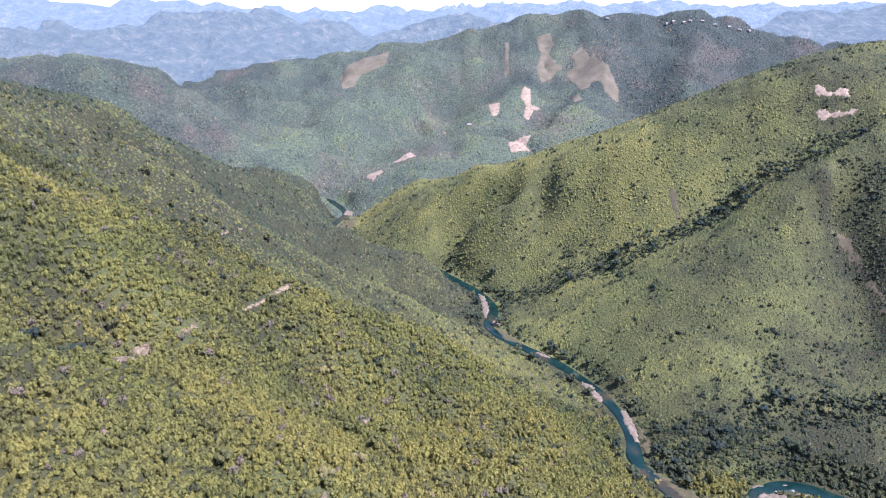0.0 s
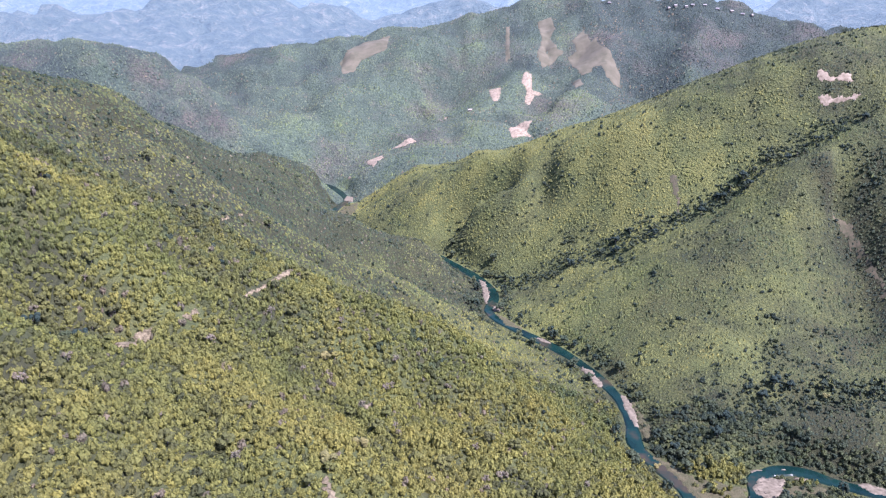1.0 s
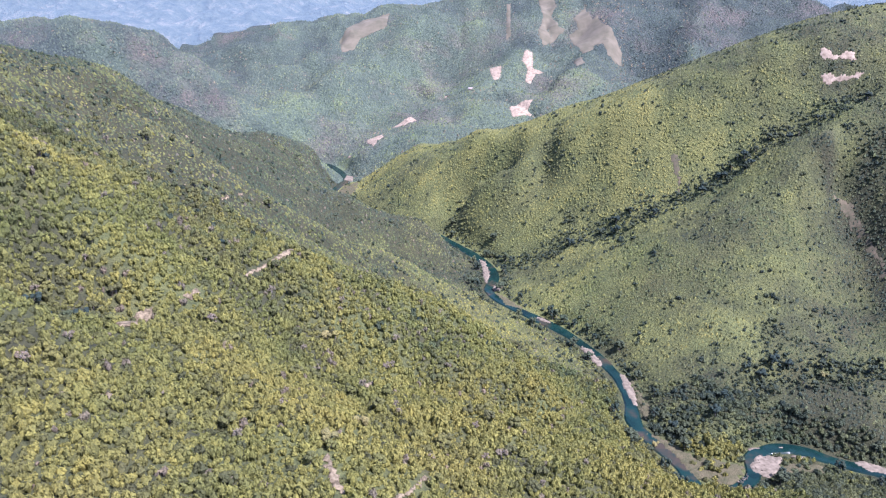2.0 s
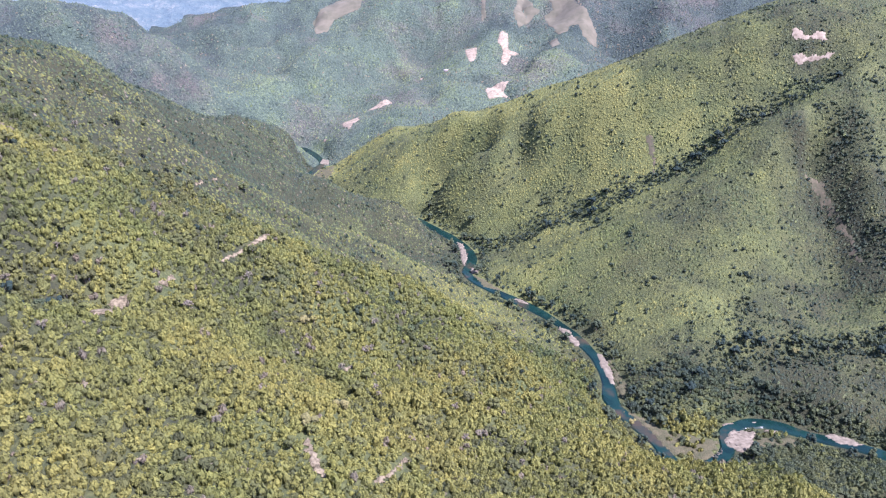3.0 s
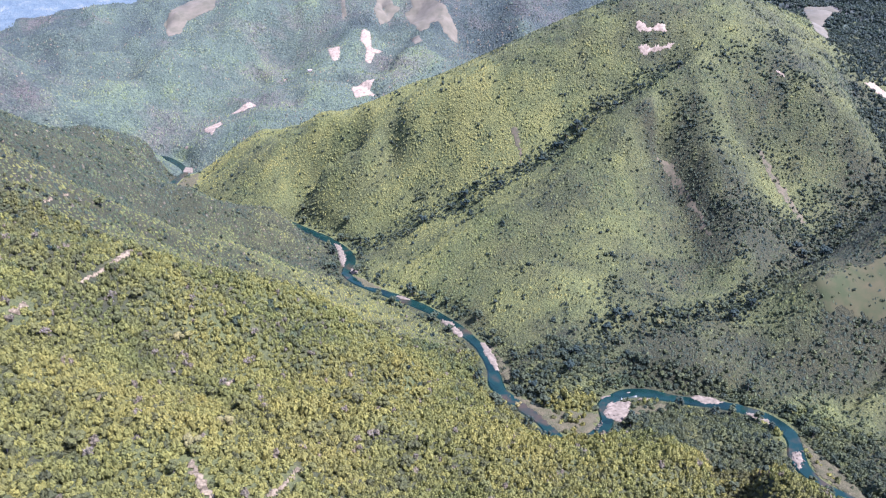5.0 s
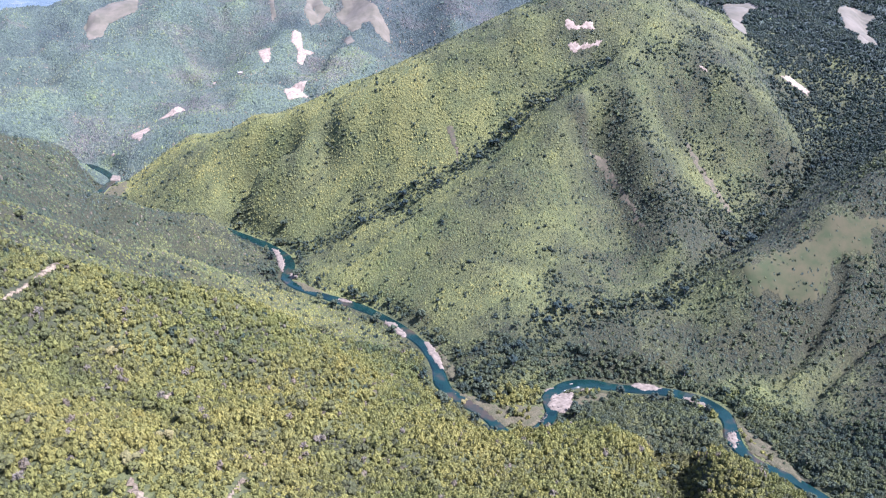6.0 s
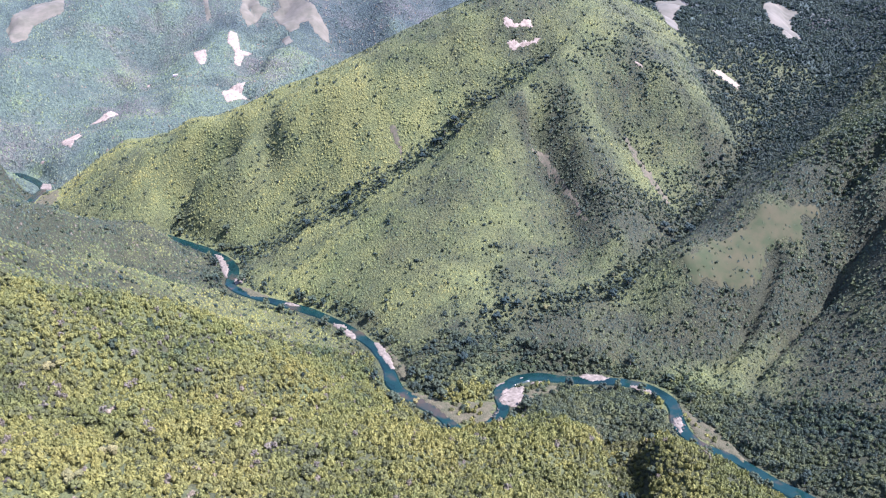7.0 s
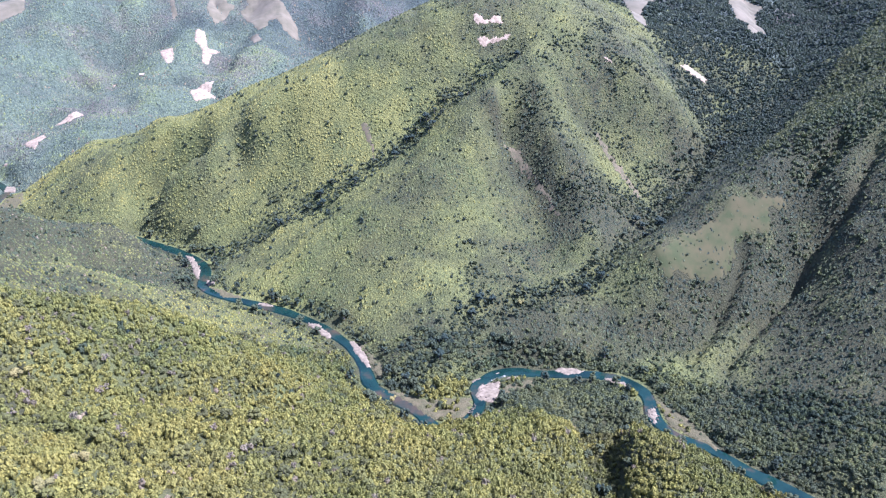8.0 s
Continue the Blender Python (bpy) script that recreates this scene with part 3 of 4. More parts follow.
def crown_shape(lobes, sides, sprays):
    """One crown about 2 m across: several uneven leafy lobes with loose sprays; returns corners of triangles."""
    tris = []
    for k in range(lobes):
        a = 2 * np.pi * (k / lobes + rng.uniform(-0.1, 0.1))
        off = 0.0 if lobes == 1 else rng.uniform(0.3, 0.6)
        mid = np.array([off * np.cos(a), off * np.sin(a), rng.uniform(0.35, 0.85)])
        r = rng.uniform(0.55, 0.8) if lobes > 1 else rng.uniform(0.95, 1.15)
        rings = []
        for rr, z in ((0.85, -0.75), (1.05, 0.0), (0.62, 0.62)):
            b = 2 * np.pi * (np.arange(sides) + rng.uniform(0, 1)) / sides
            q = r * rr * rng.uniform(0.72, 1.2, sides)
            rings.append(mid + np.column_stack([q * np.cos(b), q * np.sin(b), r * (z + rng.uniform(-0.2, 0.2, sides))]))
        top = mid + np.array([rng.normal(0, 0.1), rng.normal(0, 0.1), r * rng.uniform(0.85, 1.1)])
        for low, high in zip(rings[:-1], rings[1:]):
            for i in range(sides):
                j = (i + 1) % sides
                tris += [[low[i], low[j], high[i]], [low[j], high[j], high[i]]]
        tris += [[rings[-1][i], rings[-1][(i + 1) % sides], top] for i in range(sides)]
    body = np.array(tris)
    loose = []
    for _ in range(sprays):
        t = body[rng.integers(len(body))].mean(0)
        d = t - np.array([0, 0, 0.3])
        d /= np.linalg.norm(d)
        u = np.cross(d, rng.normal(0, 1, 3))
        u /= np.linalg.norm(u)
        v = np.cross(d + rng.normal(0, 0.5, 3), u)
        s = rng.uniform(0.15, 0.32)
        c = t + d * s * 0.5
        loose.append([c + s * u, c - 0.6 * s * u + 0.7 * s * v, c - 0.6 * s * u - 0.7 * s * v])
    return np.concatenate([body, np.array(loose)]) if loose else body


def leafy_shape(lobes, leaves, size=(0.18, 0.35)):
    """A crown about 2 m across: dark uneven lobes wrapped in many loose leafy sprays."""
    tris, skin = [], []
    for k in range(lobes):
        a = 2 * np.pi * (k / lobes + rng.uniform(-0.12, 0.12))
        off = 0.0 if lobes == 1 else rng.uniform(0.3, 0.62)
        mid = np.array([off * np.cos(a), off * np.sin(a), rng.uniform(0.2, 0.7)])
        r = rng.uniform(0.5, 0.78) if lobes > 1 else rng.uniform(0.85, 1.0)
        b = 2 * np.pi * (np.arange(4) + rng.uniform(0, 1)) / 4
        ring = mid + np.column_stack([r * np.cos(b), r * np.sin(b), rng.uniform(-0.3, 0.2, 4) * r])
        foot, top = mid - np.array([0, 0, 1.1]), mid + np.array([rng.normal(0, 0.12), rng.normal(0, 0.12), r * rng.uniform(0.8, 1.1)])
        for i in range(4):
            tris += [[ring[i], ring[(i + 1) % 4], top], [ring[(i + 1) % 4], ring[i], foot]]
        skin.append((mid, r))
    for _ in range(leaves):
        mid, r = skin[int(rng.integers(len(skin)))]
        d = rng.normal(0, 1, 3)
        d[2] = abs(d[2]) * 0.9 - 0.15
        d /= np.linalg.norm(d)
        c = mid + d * r * rng.uniform(0.8, 1.12)
        n = d + rng.normal(0, 0.33, 3)
        u = np.cross(n, rng.normal(0, 1, 3))
        u /= np.linalg.norm(u)
        v = np.cross(n, u)
        v /= np.linalg.norm(v)
        q = rng.uniform(*size)
        tris.append([c + q * u, c - 0.6 * q * u + 0.75 * q * v, c - 0.6 * q * u - 0.75 * q * v])
    return np.array(tris)


def spire_shape(sides):
    """A far crown: a small pointed or blunt mound of a few facets."""
    a = 2 * np.pi * (np.arange(sides) + rng.uniform(-0.3, 0.3, sides)) / sides
    q = rng.uniform(0.7, 1.25, sides)
    low = np.column_stack([q * np.cos(a), q * np.sin(a), rng.uniform(-0.9, 0.1, sides)])
    top = np.array([rng.normal(0, 0.3), rng.normal(0, 0.3), rng.uniform(0.8, 1.4)])
    return np.array([[low[k], low[(k + 1) % sides], top] for k in range(sides)])


def planted(name, label, shapes, xy, size, tall, tint, mat=None):
    """One stand of trees as a single mesh, each crown turned, sized and tinted on its own."""
    if not len(xy):
        return
    z = ground_at(xy) + np.maximum(size * (tall - 1.0) * 0.5, 0) - 0.4
    kind = rng.integers(0, len(shapes), len(xy))
    turn = rng.uniform(0, 2 * np.pi, len(xy))
    verts, faces, tints, start = [], [], [], 0
    for k, shape in enumerate(shapes):
        w = kind == k
        c, s, r = np.cos(turn[w])[:, None], np.sin(turn[w])[:, None], size[w][:, None]
        p, face = np.unique(shape.reshape(-1, 3).round(5), axis=0, return_inverse=True)
        faces.append((face.reshape(1, -1, 3) + start + len(p) * np.arange(w.sum())[:, None, None]).reshape(-1, 3))
        start += len(p) * w.sum()
        out = np.empty((w.sum(), len(p), 3))
        out[:, :, 0] = (p[:, 0] * c - p[:, 1] * s) * r + xy[w, 0][:, None]
        out[:, :, 1] = (p[:, 0] * s + p[:, 1] * c) * r + xy[w, 1][:, None]
        out[:, :, 2] = p[:, 2] * r * tall[w][:, None] + z[w][:, None]
        verts.append(out.reshape(-1, 3))
        tints.append(np.repeat(tint[w], len(p)))
    me = mesh_from(name, np.concatenate(verts), np.concatenate(faces), mat or FOLIAGE)
    me.attributes.new("tint", "FLOAT", "POINT").data.foreach_set("value", np.concatenate(tints).astype(np.float32))
    tagged(new(name, me), label, "forest", kind="stuff")


def sown(lo, hi, step):
    """Points about a step apart over a stretch of the plan."""
    X, Y = np.meshgrid(np.arange(lo[0], hi[0], step), np.arange(lo[1], hi[1], step))
    p = np.stack([X.ravel(), Y.ravel()], 1)
    return p + rng.uniform(-0.48, 0.48, p.shape) * step


OPEN = [(o, 1.0) for o in FIELD_WHITE + FIELD_TAN + GRAVEL_BARS + CUT] + [(o, 0.8) for o in FALLOW] + [(o, 0.8) for o in REEDS_BARS] + [(o, 0.5) for o in SCAR_STRIPS]
SHADY = [GULLIES[k] for k in ("creek", "dark_forest_gully", "near_gully")]
NARROW = [GULLIES["left_dark_gully"]]
RAVINES = [GULLIES["third_gully"], GULLIES["third_two_gully"], GULLIES["third_three_gully"]]


CREST = sorted((q[0], q[1]) for q in RIDGES["right_crest"])


TONGUE = [(296, 540), (330, 590), (368, 622), (412, 616), (470, 590), (508, 560), (503, 520), (484, 478), (440, 486), (385, 512), (340, 528)]


def zones(x, y):
    """Which points lie on the scrub slope, and which on the dark gullied hill."""
    third = (y < 690) & (x > 300) | (x > 640) & (y < 640 + 0.45 * (x - 600))
    left = x < np.interp(y, *zip(*sorted((q[1], q[0]) for q in RIVER[6:] if q[1] > 560)))
    left |= (y < 480) & (x < np.interp(y, *zip(*sorted((q[1], q[0]) for q in RIVER[-11:]))))
    left &= np.hypot(x, y) < 1650
    tongue = inside(np.stack([x, y], 1), TONGUE)
    return left & ~tongue, third & ~left | tongue


def canopy(x, y):
    """How yellow the leaves are over the slopes, with some shade and haze put in."""
    left, third = zones(x, y)
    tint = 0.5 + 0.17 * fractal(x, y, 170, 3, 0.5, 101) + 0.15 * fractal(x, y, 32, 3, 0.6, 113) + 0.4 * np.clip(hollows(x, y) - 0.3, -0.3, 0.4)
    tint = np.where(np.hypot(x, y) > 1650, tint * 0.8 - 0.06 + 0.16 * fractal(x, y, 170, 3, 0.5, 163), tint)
    # gullied hill: dark green leaves, darkened further in colour for its shade
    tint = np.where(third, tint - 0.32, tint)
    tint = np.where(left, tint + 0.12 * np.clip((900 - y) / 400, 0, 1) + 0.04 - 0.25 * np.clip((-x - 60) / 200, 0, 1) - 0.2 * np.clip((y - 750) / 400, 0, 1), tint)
    # right hill: grassier at the back, plus sun and haze put into the tint
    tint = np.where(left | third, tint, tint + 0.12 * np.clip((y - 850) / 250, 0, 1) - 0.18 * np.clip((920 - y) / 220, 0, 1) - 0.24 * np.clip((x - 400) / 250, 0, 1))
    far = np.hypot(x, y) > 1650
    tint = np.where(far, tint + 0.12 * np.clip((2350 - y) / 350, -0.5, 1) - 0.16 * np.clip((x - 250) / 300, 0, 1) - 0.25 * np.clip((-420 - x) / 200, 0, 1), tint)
    return np.clip(tint, 0.1, 0.76)


def stand(lo, hi, step, near, far, bushes, trees, scale, names, sector=(-38, 64)):
    """Trees over a stretch within the camera's distances and bearings, split by slope."""
    p = sown(lo, hi, step)
    reach = np.hypot(p[:, 0], p[:, 1])
    bearing = np.degrees(np.arctan2(p[:, 0], p[:, 1]))
    behind = (p[:, 1] > np.interp(p[:, 0], *zip(*CREST)) + 170) & (p[:, 0] > -150) & (p[:, 1] < 1650)
    p = p[(reach >= near) & (reach < far) & (bearing > sector[0]) & (bearing < sector[1]) & ~(behind & (p[:, 0] < 780))]
    x, y = p[:, 0], p[:, 1]
    water = from_river(p)
    keep = water > 10 + rng.uniform(0, 6, len(p))
    jogged = p + np.stack([fractal(x, y, 15, 2, 0.6, 31), fractal(x, y, 15, 2, 0.6, 47)], 1) * 4
    for o, share in OPEN:
        (ax, ay), (bx, by) = np.min(o, 0), np.max(o, 0)
        w = np.flatnonzero((jogged[:, 0] > ax) & (jogged[:, 0] < bx) & (jogged[:, 1] > ay) & (jogged[:, 1] < by))
        keep[w] &= ~(inside(jogged[w], o) & (rng.uniform(0, 1, len(w)) < share))
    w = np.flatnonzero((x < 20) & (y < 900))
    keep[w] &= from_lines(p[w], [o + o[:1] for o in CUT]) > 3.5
    keep &= (from_lines(p, RAVINES) > 7) | (rng.uniform(0, 1, len(p)) < 0.3)
    gap = fractal(x, y, 38, 3, 0.6, 71)
    keep &= rng.uniform(0, 1, len(p)) < np.clip(1.3 - 0.5 * np.clip(gap, 0, 1), 0.6, 1)
    p, water = p[keep], water[keep]
    x, y = p[:, 0], p[:, 1]
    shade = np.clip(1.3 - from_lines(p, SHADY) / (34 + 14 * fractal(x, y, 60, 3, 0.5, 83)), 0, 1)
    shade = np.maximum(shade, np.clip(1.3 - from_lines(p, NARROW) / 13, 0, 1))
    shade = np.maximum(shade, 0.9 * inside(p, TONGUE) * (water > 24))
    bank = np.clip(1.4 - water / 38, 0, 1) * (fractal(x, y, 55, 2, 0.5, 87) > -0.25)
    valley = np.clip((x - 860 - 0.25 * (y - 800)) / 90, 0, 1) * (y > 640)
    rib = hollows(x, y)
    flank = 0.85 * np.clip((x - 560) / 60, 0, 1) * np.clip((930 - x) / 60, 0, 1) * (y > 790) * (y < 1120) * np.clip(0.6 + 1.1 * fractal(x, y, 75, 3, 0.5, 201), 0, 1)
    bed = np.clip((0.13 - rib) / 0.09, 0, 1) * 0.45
    # dark trees fill gullies; near_gully and the valley also get shade through leaf colour
    woods_and_shade = np.clip(np.maximum(np.maximum(shade, bank * 0.9), np.maximum(np.maximum(valley, flank), bed)) + 0.25 * fractal(x, y, 90, 3, 0.5, 91), 0, 1)
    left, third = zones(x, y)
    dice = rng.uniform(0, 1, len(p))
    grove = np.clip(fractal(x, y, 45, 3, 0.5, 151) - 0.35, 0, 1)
    big = dice < 0.012 + 0.02 * (y < 850) + 0.02 * left + 0.4 * grove + 0.55 * np.clip((woods_and_shade - 0.4) / 0.5, 0, 1) + 0.1 * third + 0.13 * (np.hypot(x, y) > 1650)
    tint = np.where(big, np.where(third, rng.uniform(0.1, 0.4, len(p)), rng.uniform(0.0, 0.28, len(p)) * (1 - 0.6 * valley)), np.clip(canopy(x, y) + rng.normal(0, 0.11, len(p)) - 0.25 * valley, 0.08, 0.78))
    dry = np.where(np.hypot(x, y) > 1600, 0.03 + 0.2 * fractal(x, y, 120, 3, 0.5, 107) + 0.14 * np.clip((x - 200) / 300, 0, 1) - 0.4 * np.clip((x - 800) / 150, 0, 1), 0.022 * left)
    grey = (rng.uniform(0, 1, len(p)) < dry) & ~big
    tint = np.where(grey, 1.0, tint)
    size = scale * np.where(big, rng.uniform(0.75, 1.35, len(p)) * (1 + 0.35 * valley), rng.uniform(0.6, 1.3, len(p)))
    size = size * np.clip(1 + 0.35 * fractal(x, y, 26, 2, 0.5, 301), 0.6, 1.5)
    tall = np.where(big, rng.uniform(1.0, 1.4, len(p)), rng.uniform(0.8, 1.9, len(p)))
    hazy = (np.hypot(x, y) > 1650) | left & (rng.uniform(0, 0.9, len(p)) < (y - 1250) / 700 + 0.3 * fractal(x, y, 120, 3, 0.5, 131))
    hazy &= valley < 0.3
    carpet = ~left & ~third & ~big | hazy | ~big & (np.hypot(x, y) > 800)
    tall = np.where(carpet, tall * 0.58, np.where(third & ~big, tall * 0.8, tall))
    size = np.where(~left & ~third & ~big, size * 0.95, size)
    # with distance, bluer leaves take over on the scrub slope as painted haze
    deep = left & ~hazy & (rng.uniform(0, 1, len(p)) < (y - 560) / 450)
    for pick, (name, label) in zip((left & ~hazy & ~deep, third & ~hazy, (~left & ~third | deep) & ~hazy, hazy), names):
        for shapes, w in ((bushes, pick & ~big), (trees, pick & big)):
            planted(name, label, shapes, p[w], size[w], tall[w], tint[w], {"hazy_forest": HAZY_FOLIAGE, "scrub_forest": SCRUB}.get(name, FOLIAGE))


NAMES = [("scrub_forest", "yellow-green scrub and small trees on a sunny slope"),
         ("dark_forest", "dense dark green forest on a gullied slope, darkened further as painted shade"),
         ("green_forest", "bright green scrub with darker trees in the gullies"),
         ("hazy_forest", "scrub forest on the mountain side, blue haze painted into its leaves")]
leafy = [leafy_shape(2 + k % 2, 29) for k in range(14)]
round_crowns = [leafy_shape(4, 44) for _ in range(6)]
lobed = [leafy_shape(2, 7, (0.35, 0.6)) for k in range(9)]
clumps = [spire_shape(5) for _ in range(12)]
spires = [spire_shape(4) for _ in range(12)]
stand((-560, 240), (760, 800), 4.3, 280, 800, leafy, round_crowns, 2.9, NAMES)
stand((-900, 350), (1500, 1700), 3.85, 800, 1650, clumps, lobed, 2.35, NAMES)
stand((700, 700), (2000, 1950), 5.0, 1650, 2150, clumps, lobed, 2.8, NAMES, (29, 64))
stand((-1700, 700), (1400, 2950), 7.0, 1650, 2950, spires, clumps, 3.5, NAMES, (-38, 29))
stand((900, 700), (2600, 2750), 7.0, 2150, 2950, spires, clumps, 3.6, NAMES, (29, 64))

# undergrowth keeps to the leaves' colour above, darkened to paint shade under tall scrub
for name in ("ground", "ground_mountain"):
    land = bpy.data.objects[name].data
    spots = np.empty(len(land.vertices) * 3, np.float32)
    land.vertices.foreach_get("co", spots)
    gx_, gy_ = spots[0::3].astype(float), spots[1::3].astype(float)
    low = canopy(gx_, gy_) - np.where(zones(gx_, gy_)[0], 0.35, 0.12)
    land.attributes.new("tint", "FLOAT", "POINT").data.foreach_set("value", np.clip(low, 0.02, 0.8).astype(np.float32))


# ---- single trees ----
def part(name, me, parent, label=""):
    """A mesh as one part of a thing."""
    ob = new(name, me)
    ob.parent = parent
    return tagged(ob, label)


def limb(points, radii, sides):
    """Triangles of a tapered limb through points."""
    tris, rings = [], []
    for p, r in zip(points, radii):
        a = 2 * np.pi * np.arange(sides) / sides
        rings.append(np.column_stack([p[0] + r * np.cos(a), p[1] + r * np.sin(a), np.full(sides, p[2])]))
    for low, high in zip(rings[:-1], rings[1:]):
        for i in range(sides):
            j = (i + 1) % sides
            tris += [[low[i], low[j], high[i]], [low[j], high[j], high[i]]]
    return tris


def trunk_mesh(tall, limbs, spread, mat):
    bend = rng.normal(0, 0.25, 2)
    tris = limb([(0, 0, -0.8), (bend[0] * 0.4, bend[1] * 0.4, tall * 0.35), (bend[0], bend[1], tall * 0.8)], [0.32, 0.24, 0.1], 7)
    for k in range(limbs):
        a = 2 * np.pi * (k + rng.uniform(-0.2, 0.2)) / limbs
        z = tall * rng.uniform(0.3, 0.55)
        d = spread * rng.uniform(0.7, 1.1)
        end = (d * np.cos(a), d * np.sin(a), z + tall * rng.uniform(0.25, 0.4))
        mid = (end[0] * 0.45, end[1] * 0.45, z + (end[2] - z) * 0.6)
        tris += limb([(0, 0, z), mid, end], [0.14, 0.1, 0.04], 5)
    t = np.array(tris).reshape(-1, 3)
    return mesh_from("trunk", t, np.arange(len(t)).reshape(-1, 3), mat)


def crown_mesh(tall, spread, mat, tint, airy=False):
    """A crown of many leafy clumps round the ends of the limbs, with gaps between them."""
    tris = []
    for _ in range(9 if airy else 13):
        a, r = rng.uniform(0, 2 * np.pi), spread * math.sqrt(rng.uniform(0, 1)) * 0.85
        mid = np.array([r * np.cos(a), r * np.sin(a), tall * rng.uniform(0.55, 0.95) - 0.25 * r])
        clump = crown_shape(1, 5, 16) * np.array([1, 1, 0.85])
        tris.append(clump * spread * rng.uniform(0.26, 0.42) * (0.7 if airy else 1.0) + mid)
    v = np.concatenate(tris).reshape(-1, 3)
    me = mesh_from("crown", v, np.arange(len(v)).reshape(-1, 3), mat)
    me.attributes.new("tint", "FLOAT", "POINT").data.foreach_set("value", np.full(len(v), tint, np.float32))
    return me


def twig_mesh(tall, spread, mat):
    """Bare twigs of a leafless crown."""
    tris = []
    for _ in range(70):
        a, r = rng.uniform(0, 2 * np.pi), spread * math.sqrt(rng.uniform(0, 1))
        p = np.array([r * np.cos(a) * 0.7, r * np.sin(a) * 0.7, tall * rng.uniform(0.5, 0.85)])
        q = p + np.array([np.cos(a) * 0.9, np.sin(a) * 0.9, rng.uniform(0.4, 1.3)])
        tris += limb([p, q], [0.09, 0.02], 3)
    t = np.array(tris).reshape(-1, 3)
    return mesh_from("twigs", t, np.arange(len(t)).reshape(-1, 3), mat)


def make_tree(name, label, group, tall, spread, tint, leafless=False, mat=FOLIAGE):
    ob = new(name)
    tagged(ob, label, "tree", group)
    part("trunk", trunk_mesh(tall, 5, spread * 0.6, BARK), ob, "grey-brown bark trunk with limbs")
    if leafless:
        part("twigs", twig_mesh(tall, spread * 0.8, BARK), ob, "bare pale grey twigs")
    part("crown", crown_mesh(tall, spread, mat, tint, leafless), ob)
    return ob


def plant_all(makers, spots):
    """Sets a tree of one of the kinds on each spot, turned and sized on its own."""
    spots = np.array(spots, float)
    z = ground_at(spots)
    used = set()
    for (x, y), h in zip(spots, z):
        k = int(rng.integers(len(makers)))
        m = pose(x, y, h, 0, 0, rng.uniform(0, 360))
        if k in used:
            copy = copy_thing(makers[k], m)
            copy.scale = [rng.uniform(0.8, 1.25)] * 3
        else:
            used.add(k)
            makers[k].matrix_basis = m
    for k, ob in enumerate(makers):
        if k not in used:
            ob.matrix_basis = pose(spots[0][0] + 9, spots[0][1] + 7, ground_at(spots[:1] + np.array([[9, 7]]))[0])


def chosen(lines, near, far, count, lo, hi):
    """Spots beside some lines of the plan."""
    p = sown(lo, hi, 11)
    d = from_lines(p, lines)
    p = p[(d > near) & (d < far) & (from_river(p) > 15)]
    for o, _ in OPEN:
        p = p[~inside(p, o)]
    return p[rng.permutation(len(p))[:count]]


bank = [make_tree("tall_tree", "tall dark green broadleaf tree on the river bank", "tall trees on the river bank", rng.uniform(11, 14), rng.uniform(4.2, 5.4), t) for t in (0.05, 0.15, 0.22)]
plant_all(bank, chosen([[tuple(q) for q in RIVER if 340 < q[1] < 1350]], 15, 34, 90, (20, 330), (560, 1300)))
gully = [make_tree("gully_tree", "round dark green tree in a shady gully", "dark trees in the gullies", rng.uniform(9, 12), rng.uniform(4.4, 5.6), t) for t in (0.0, 0.1, 0.2)]
plant_all(gully, chosen(SHADY + NARROW, 0, 26, 110, (-300, 380), (1000, 1100)))
slope = [make_tree("hill_tree", "dark green spreading tree above the scrub slope", "scattered trees on the scrub slope", rng.uniform(8, 10), rng.uniform(3.8, 5.0), t, False, SCRUB) for t in (0.08, 0.2, 0.34)]
plant_all(slope, chosen([RIDGES["near_crest"], RIDGES["bottom"], RIDGES["road_spur"], RIDGES["left_flank"]], 0, 70, 120, (-400, 300), (200, 850)))
grey = [make_tree("bare_tree", "half-leafless pale grey tree on the scrub slope", "grey trees on the scrub slope", rng.uniform(7, 9), rng.uniform(3.4, 4.4), 1.0, True, SCRUB) for _ in range(3)]
plant_all(grey, GREY_TREES)
gold = [make_tree("golden_tree", "golden yellow-leaved tree among green scrub", "golden trees", rng.uniform(8, 10), rng.uniform(3.6, 4.4), t) for t in (0.92, 0.94)]
plant_all(gold, YELLOW_TREES)


# ---- boulders on the bars ----
def boulder_mesh():
    bm = bmesh.new()
    bmesh.ops.create_icosphere(bm, subdivisions=2, radius=1.0)
    for v in bm.verts:
        v.co *= 1 + 0.35 * noise.noise(v.co * 1.3 + Vector((rng.uniform(0, 50), 0, 0))) + rng.uniform(-0.06, 0.06)
        v.co.z *= 0.65
    me = bpy.data.meshes.new("boulder")
    bm.to_mesh(me)
    bm.free()
    me.materials.append(ROCK)
    return me


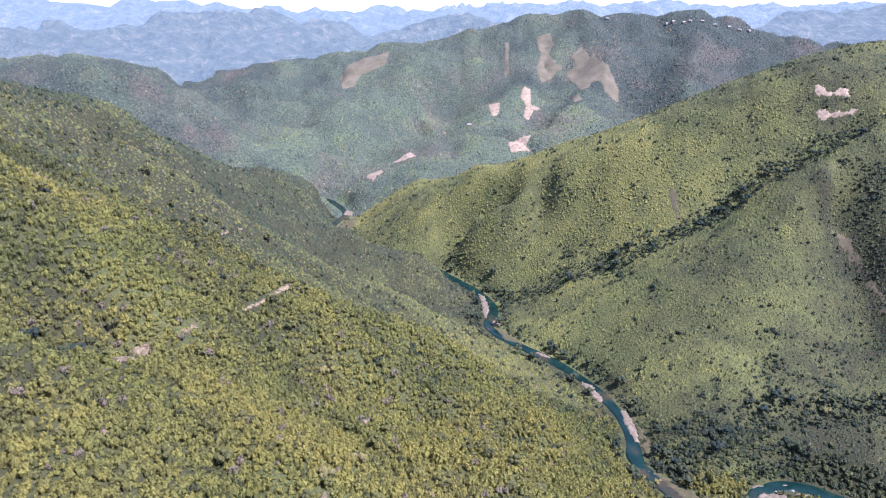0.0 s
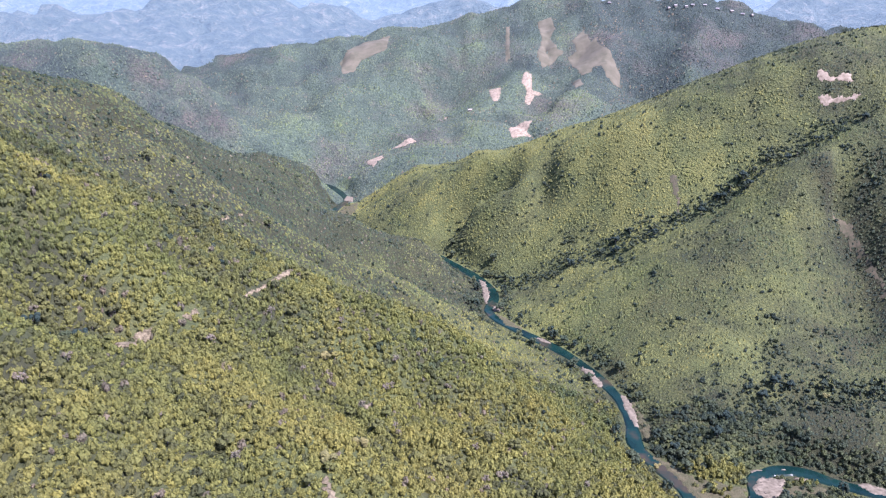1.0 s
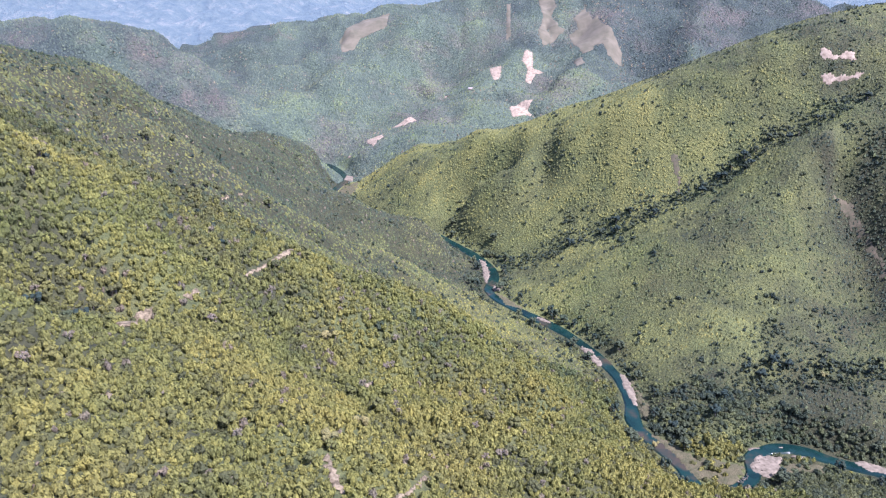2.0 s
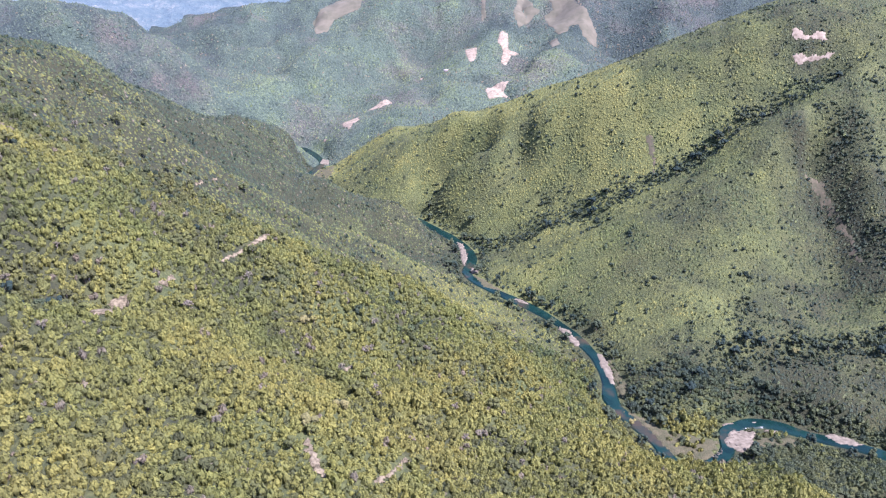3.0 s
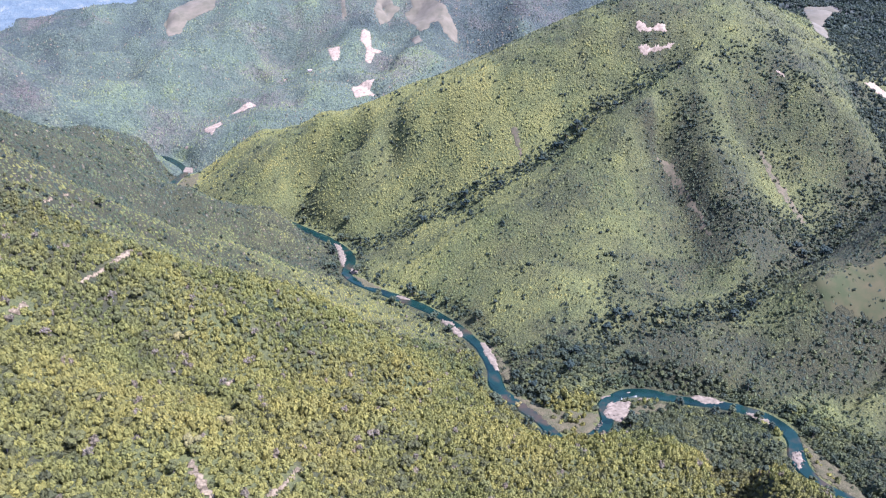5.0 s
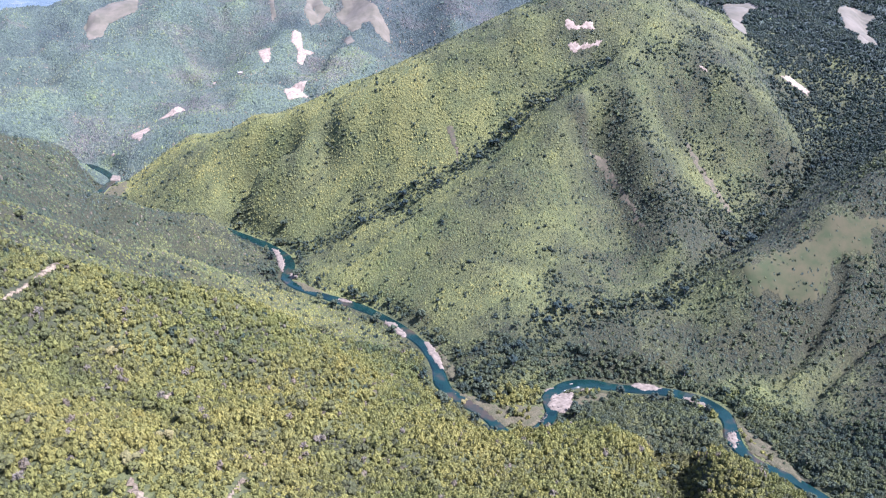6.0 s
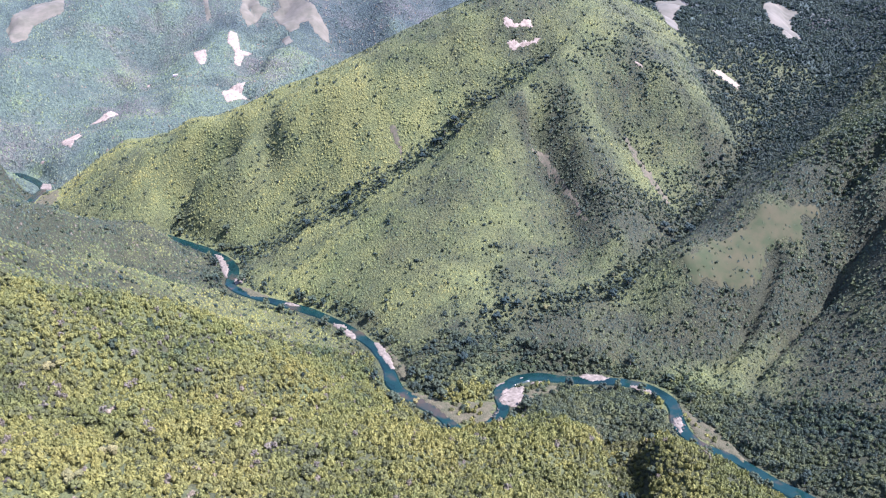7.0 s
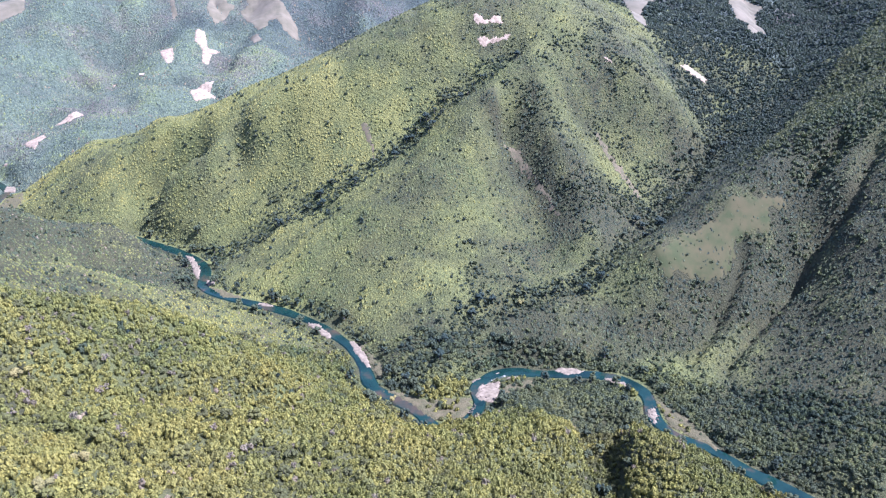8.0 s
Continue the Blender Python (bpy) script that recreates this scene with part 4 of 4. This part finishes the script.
stones = [boulder_mesh() for _ in range(4)]
for o in (GRAVEL_BARS[5], GRAVEL_BARS[12], GRAVEL_BARS[6], GRAVEL_BARS[0]):
    a = np.array(o, float)
    p = rng.uniform(a.min(0), a.max(0), (160, 2))
    p = p[inside(p, o)][:24]
    for x, y in p:
        s = rng.uniform(0.4, 1.0)
        ob = new("boulder", stones[int(rng.integers(4))])
        ob.matrix_basis = pose(x, y, 0.9 + 0.2 * s, 0, 0, rng.uniform(0, 360)) @ Matrix.Diagonal((s, s * rng.uniform(0.7, 1.2), s, 1))
        tagged(ob, "weathered grey river boulder on a gravel bar", "boulder", "boulders on the gravel bars")


# ---- far houses ----
def box_mesh(name, lo, hi, mat):
    v = [(x, y, z) for x in (lo[0], hi[0]) for y in (lo[1], hi[1]) for z in (lo[2], hi[2])]
    f = [(0, 1, 3, 2), (4, 6, 7, 5), (0, 4, 5, 1), (2, 3, 7, 6), (0, 2, 6, 4), (1, 5, 7, 3)]
    return mesh_from(name, v, f, mat)


def make_house():
    """A small hill house: walls, a door, windows and a gabled roof."""
    ob = new("house")
    tagged(ob, "small pale village house with a gabled metal roof", "house", "houses on the mountain crest")
    part("wall", box_mesh("wall", (-5, -3.5, -2), (5, 3.5, 3), PLASTER), ob)
    v = [(-5.6, -4.3, 2.7), (5.6, -4.3, 2.7), (5.6, 4.3, 2.7), (-5.6, 4.3, 2.7), (-5.6, 0, 5.2), (5.6, 0, 5.2), (-5.6, 0, 4.9), (5.6, 0, 4.9)]
    me = bpy.data.meshes.new("roof")
    me.from_pydata(v, [], [(0, 1, 5, 4), (3, 4, 5, 2), (0, 4, 3), (1, 2, 5), (0, 3, 2, 1)])
    me.materials.append(TIN)
    part("roof", me, ob, "pale corrugated metal roof")
    part("door", box_mesh("door", (-0.5, -3.58, 0), (0.5, -3.5, 2.1), BARK), ob)
    for x in (-3, 3):
        part("window", box_mesh("window", (x - 0.6, -3.58, 0.9), (x + 0.6, -3.5, 2.0), WATER), ob)
    return ob


home = make_house()
spots = np.array(HOUSES, float)
for k, ((x, y), h) in enumerate(zip(spots, ground_at(spots))):
    m = pose(x, y, h + 1.2, 0, 0, rng.uniform(-40, 40))
    if k:
        copy_thing(home, m)
    else:
        home.matrix_basis = m
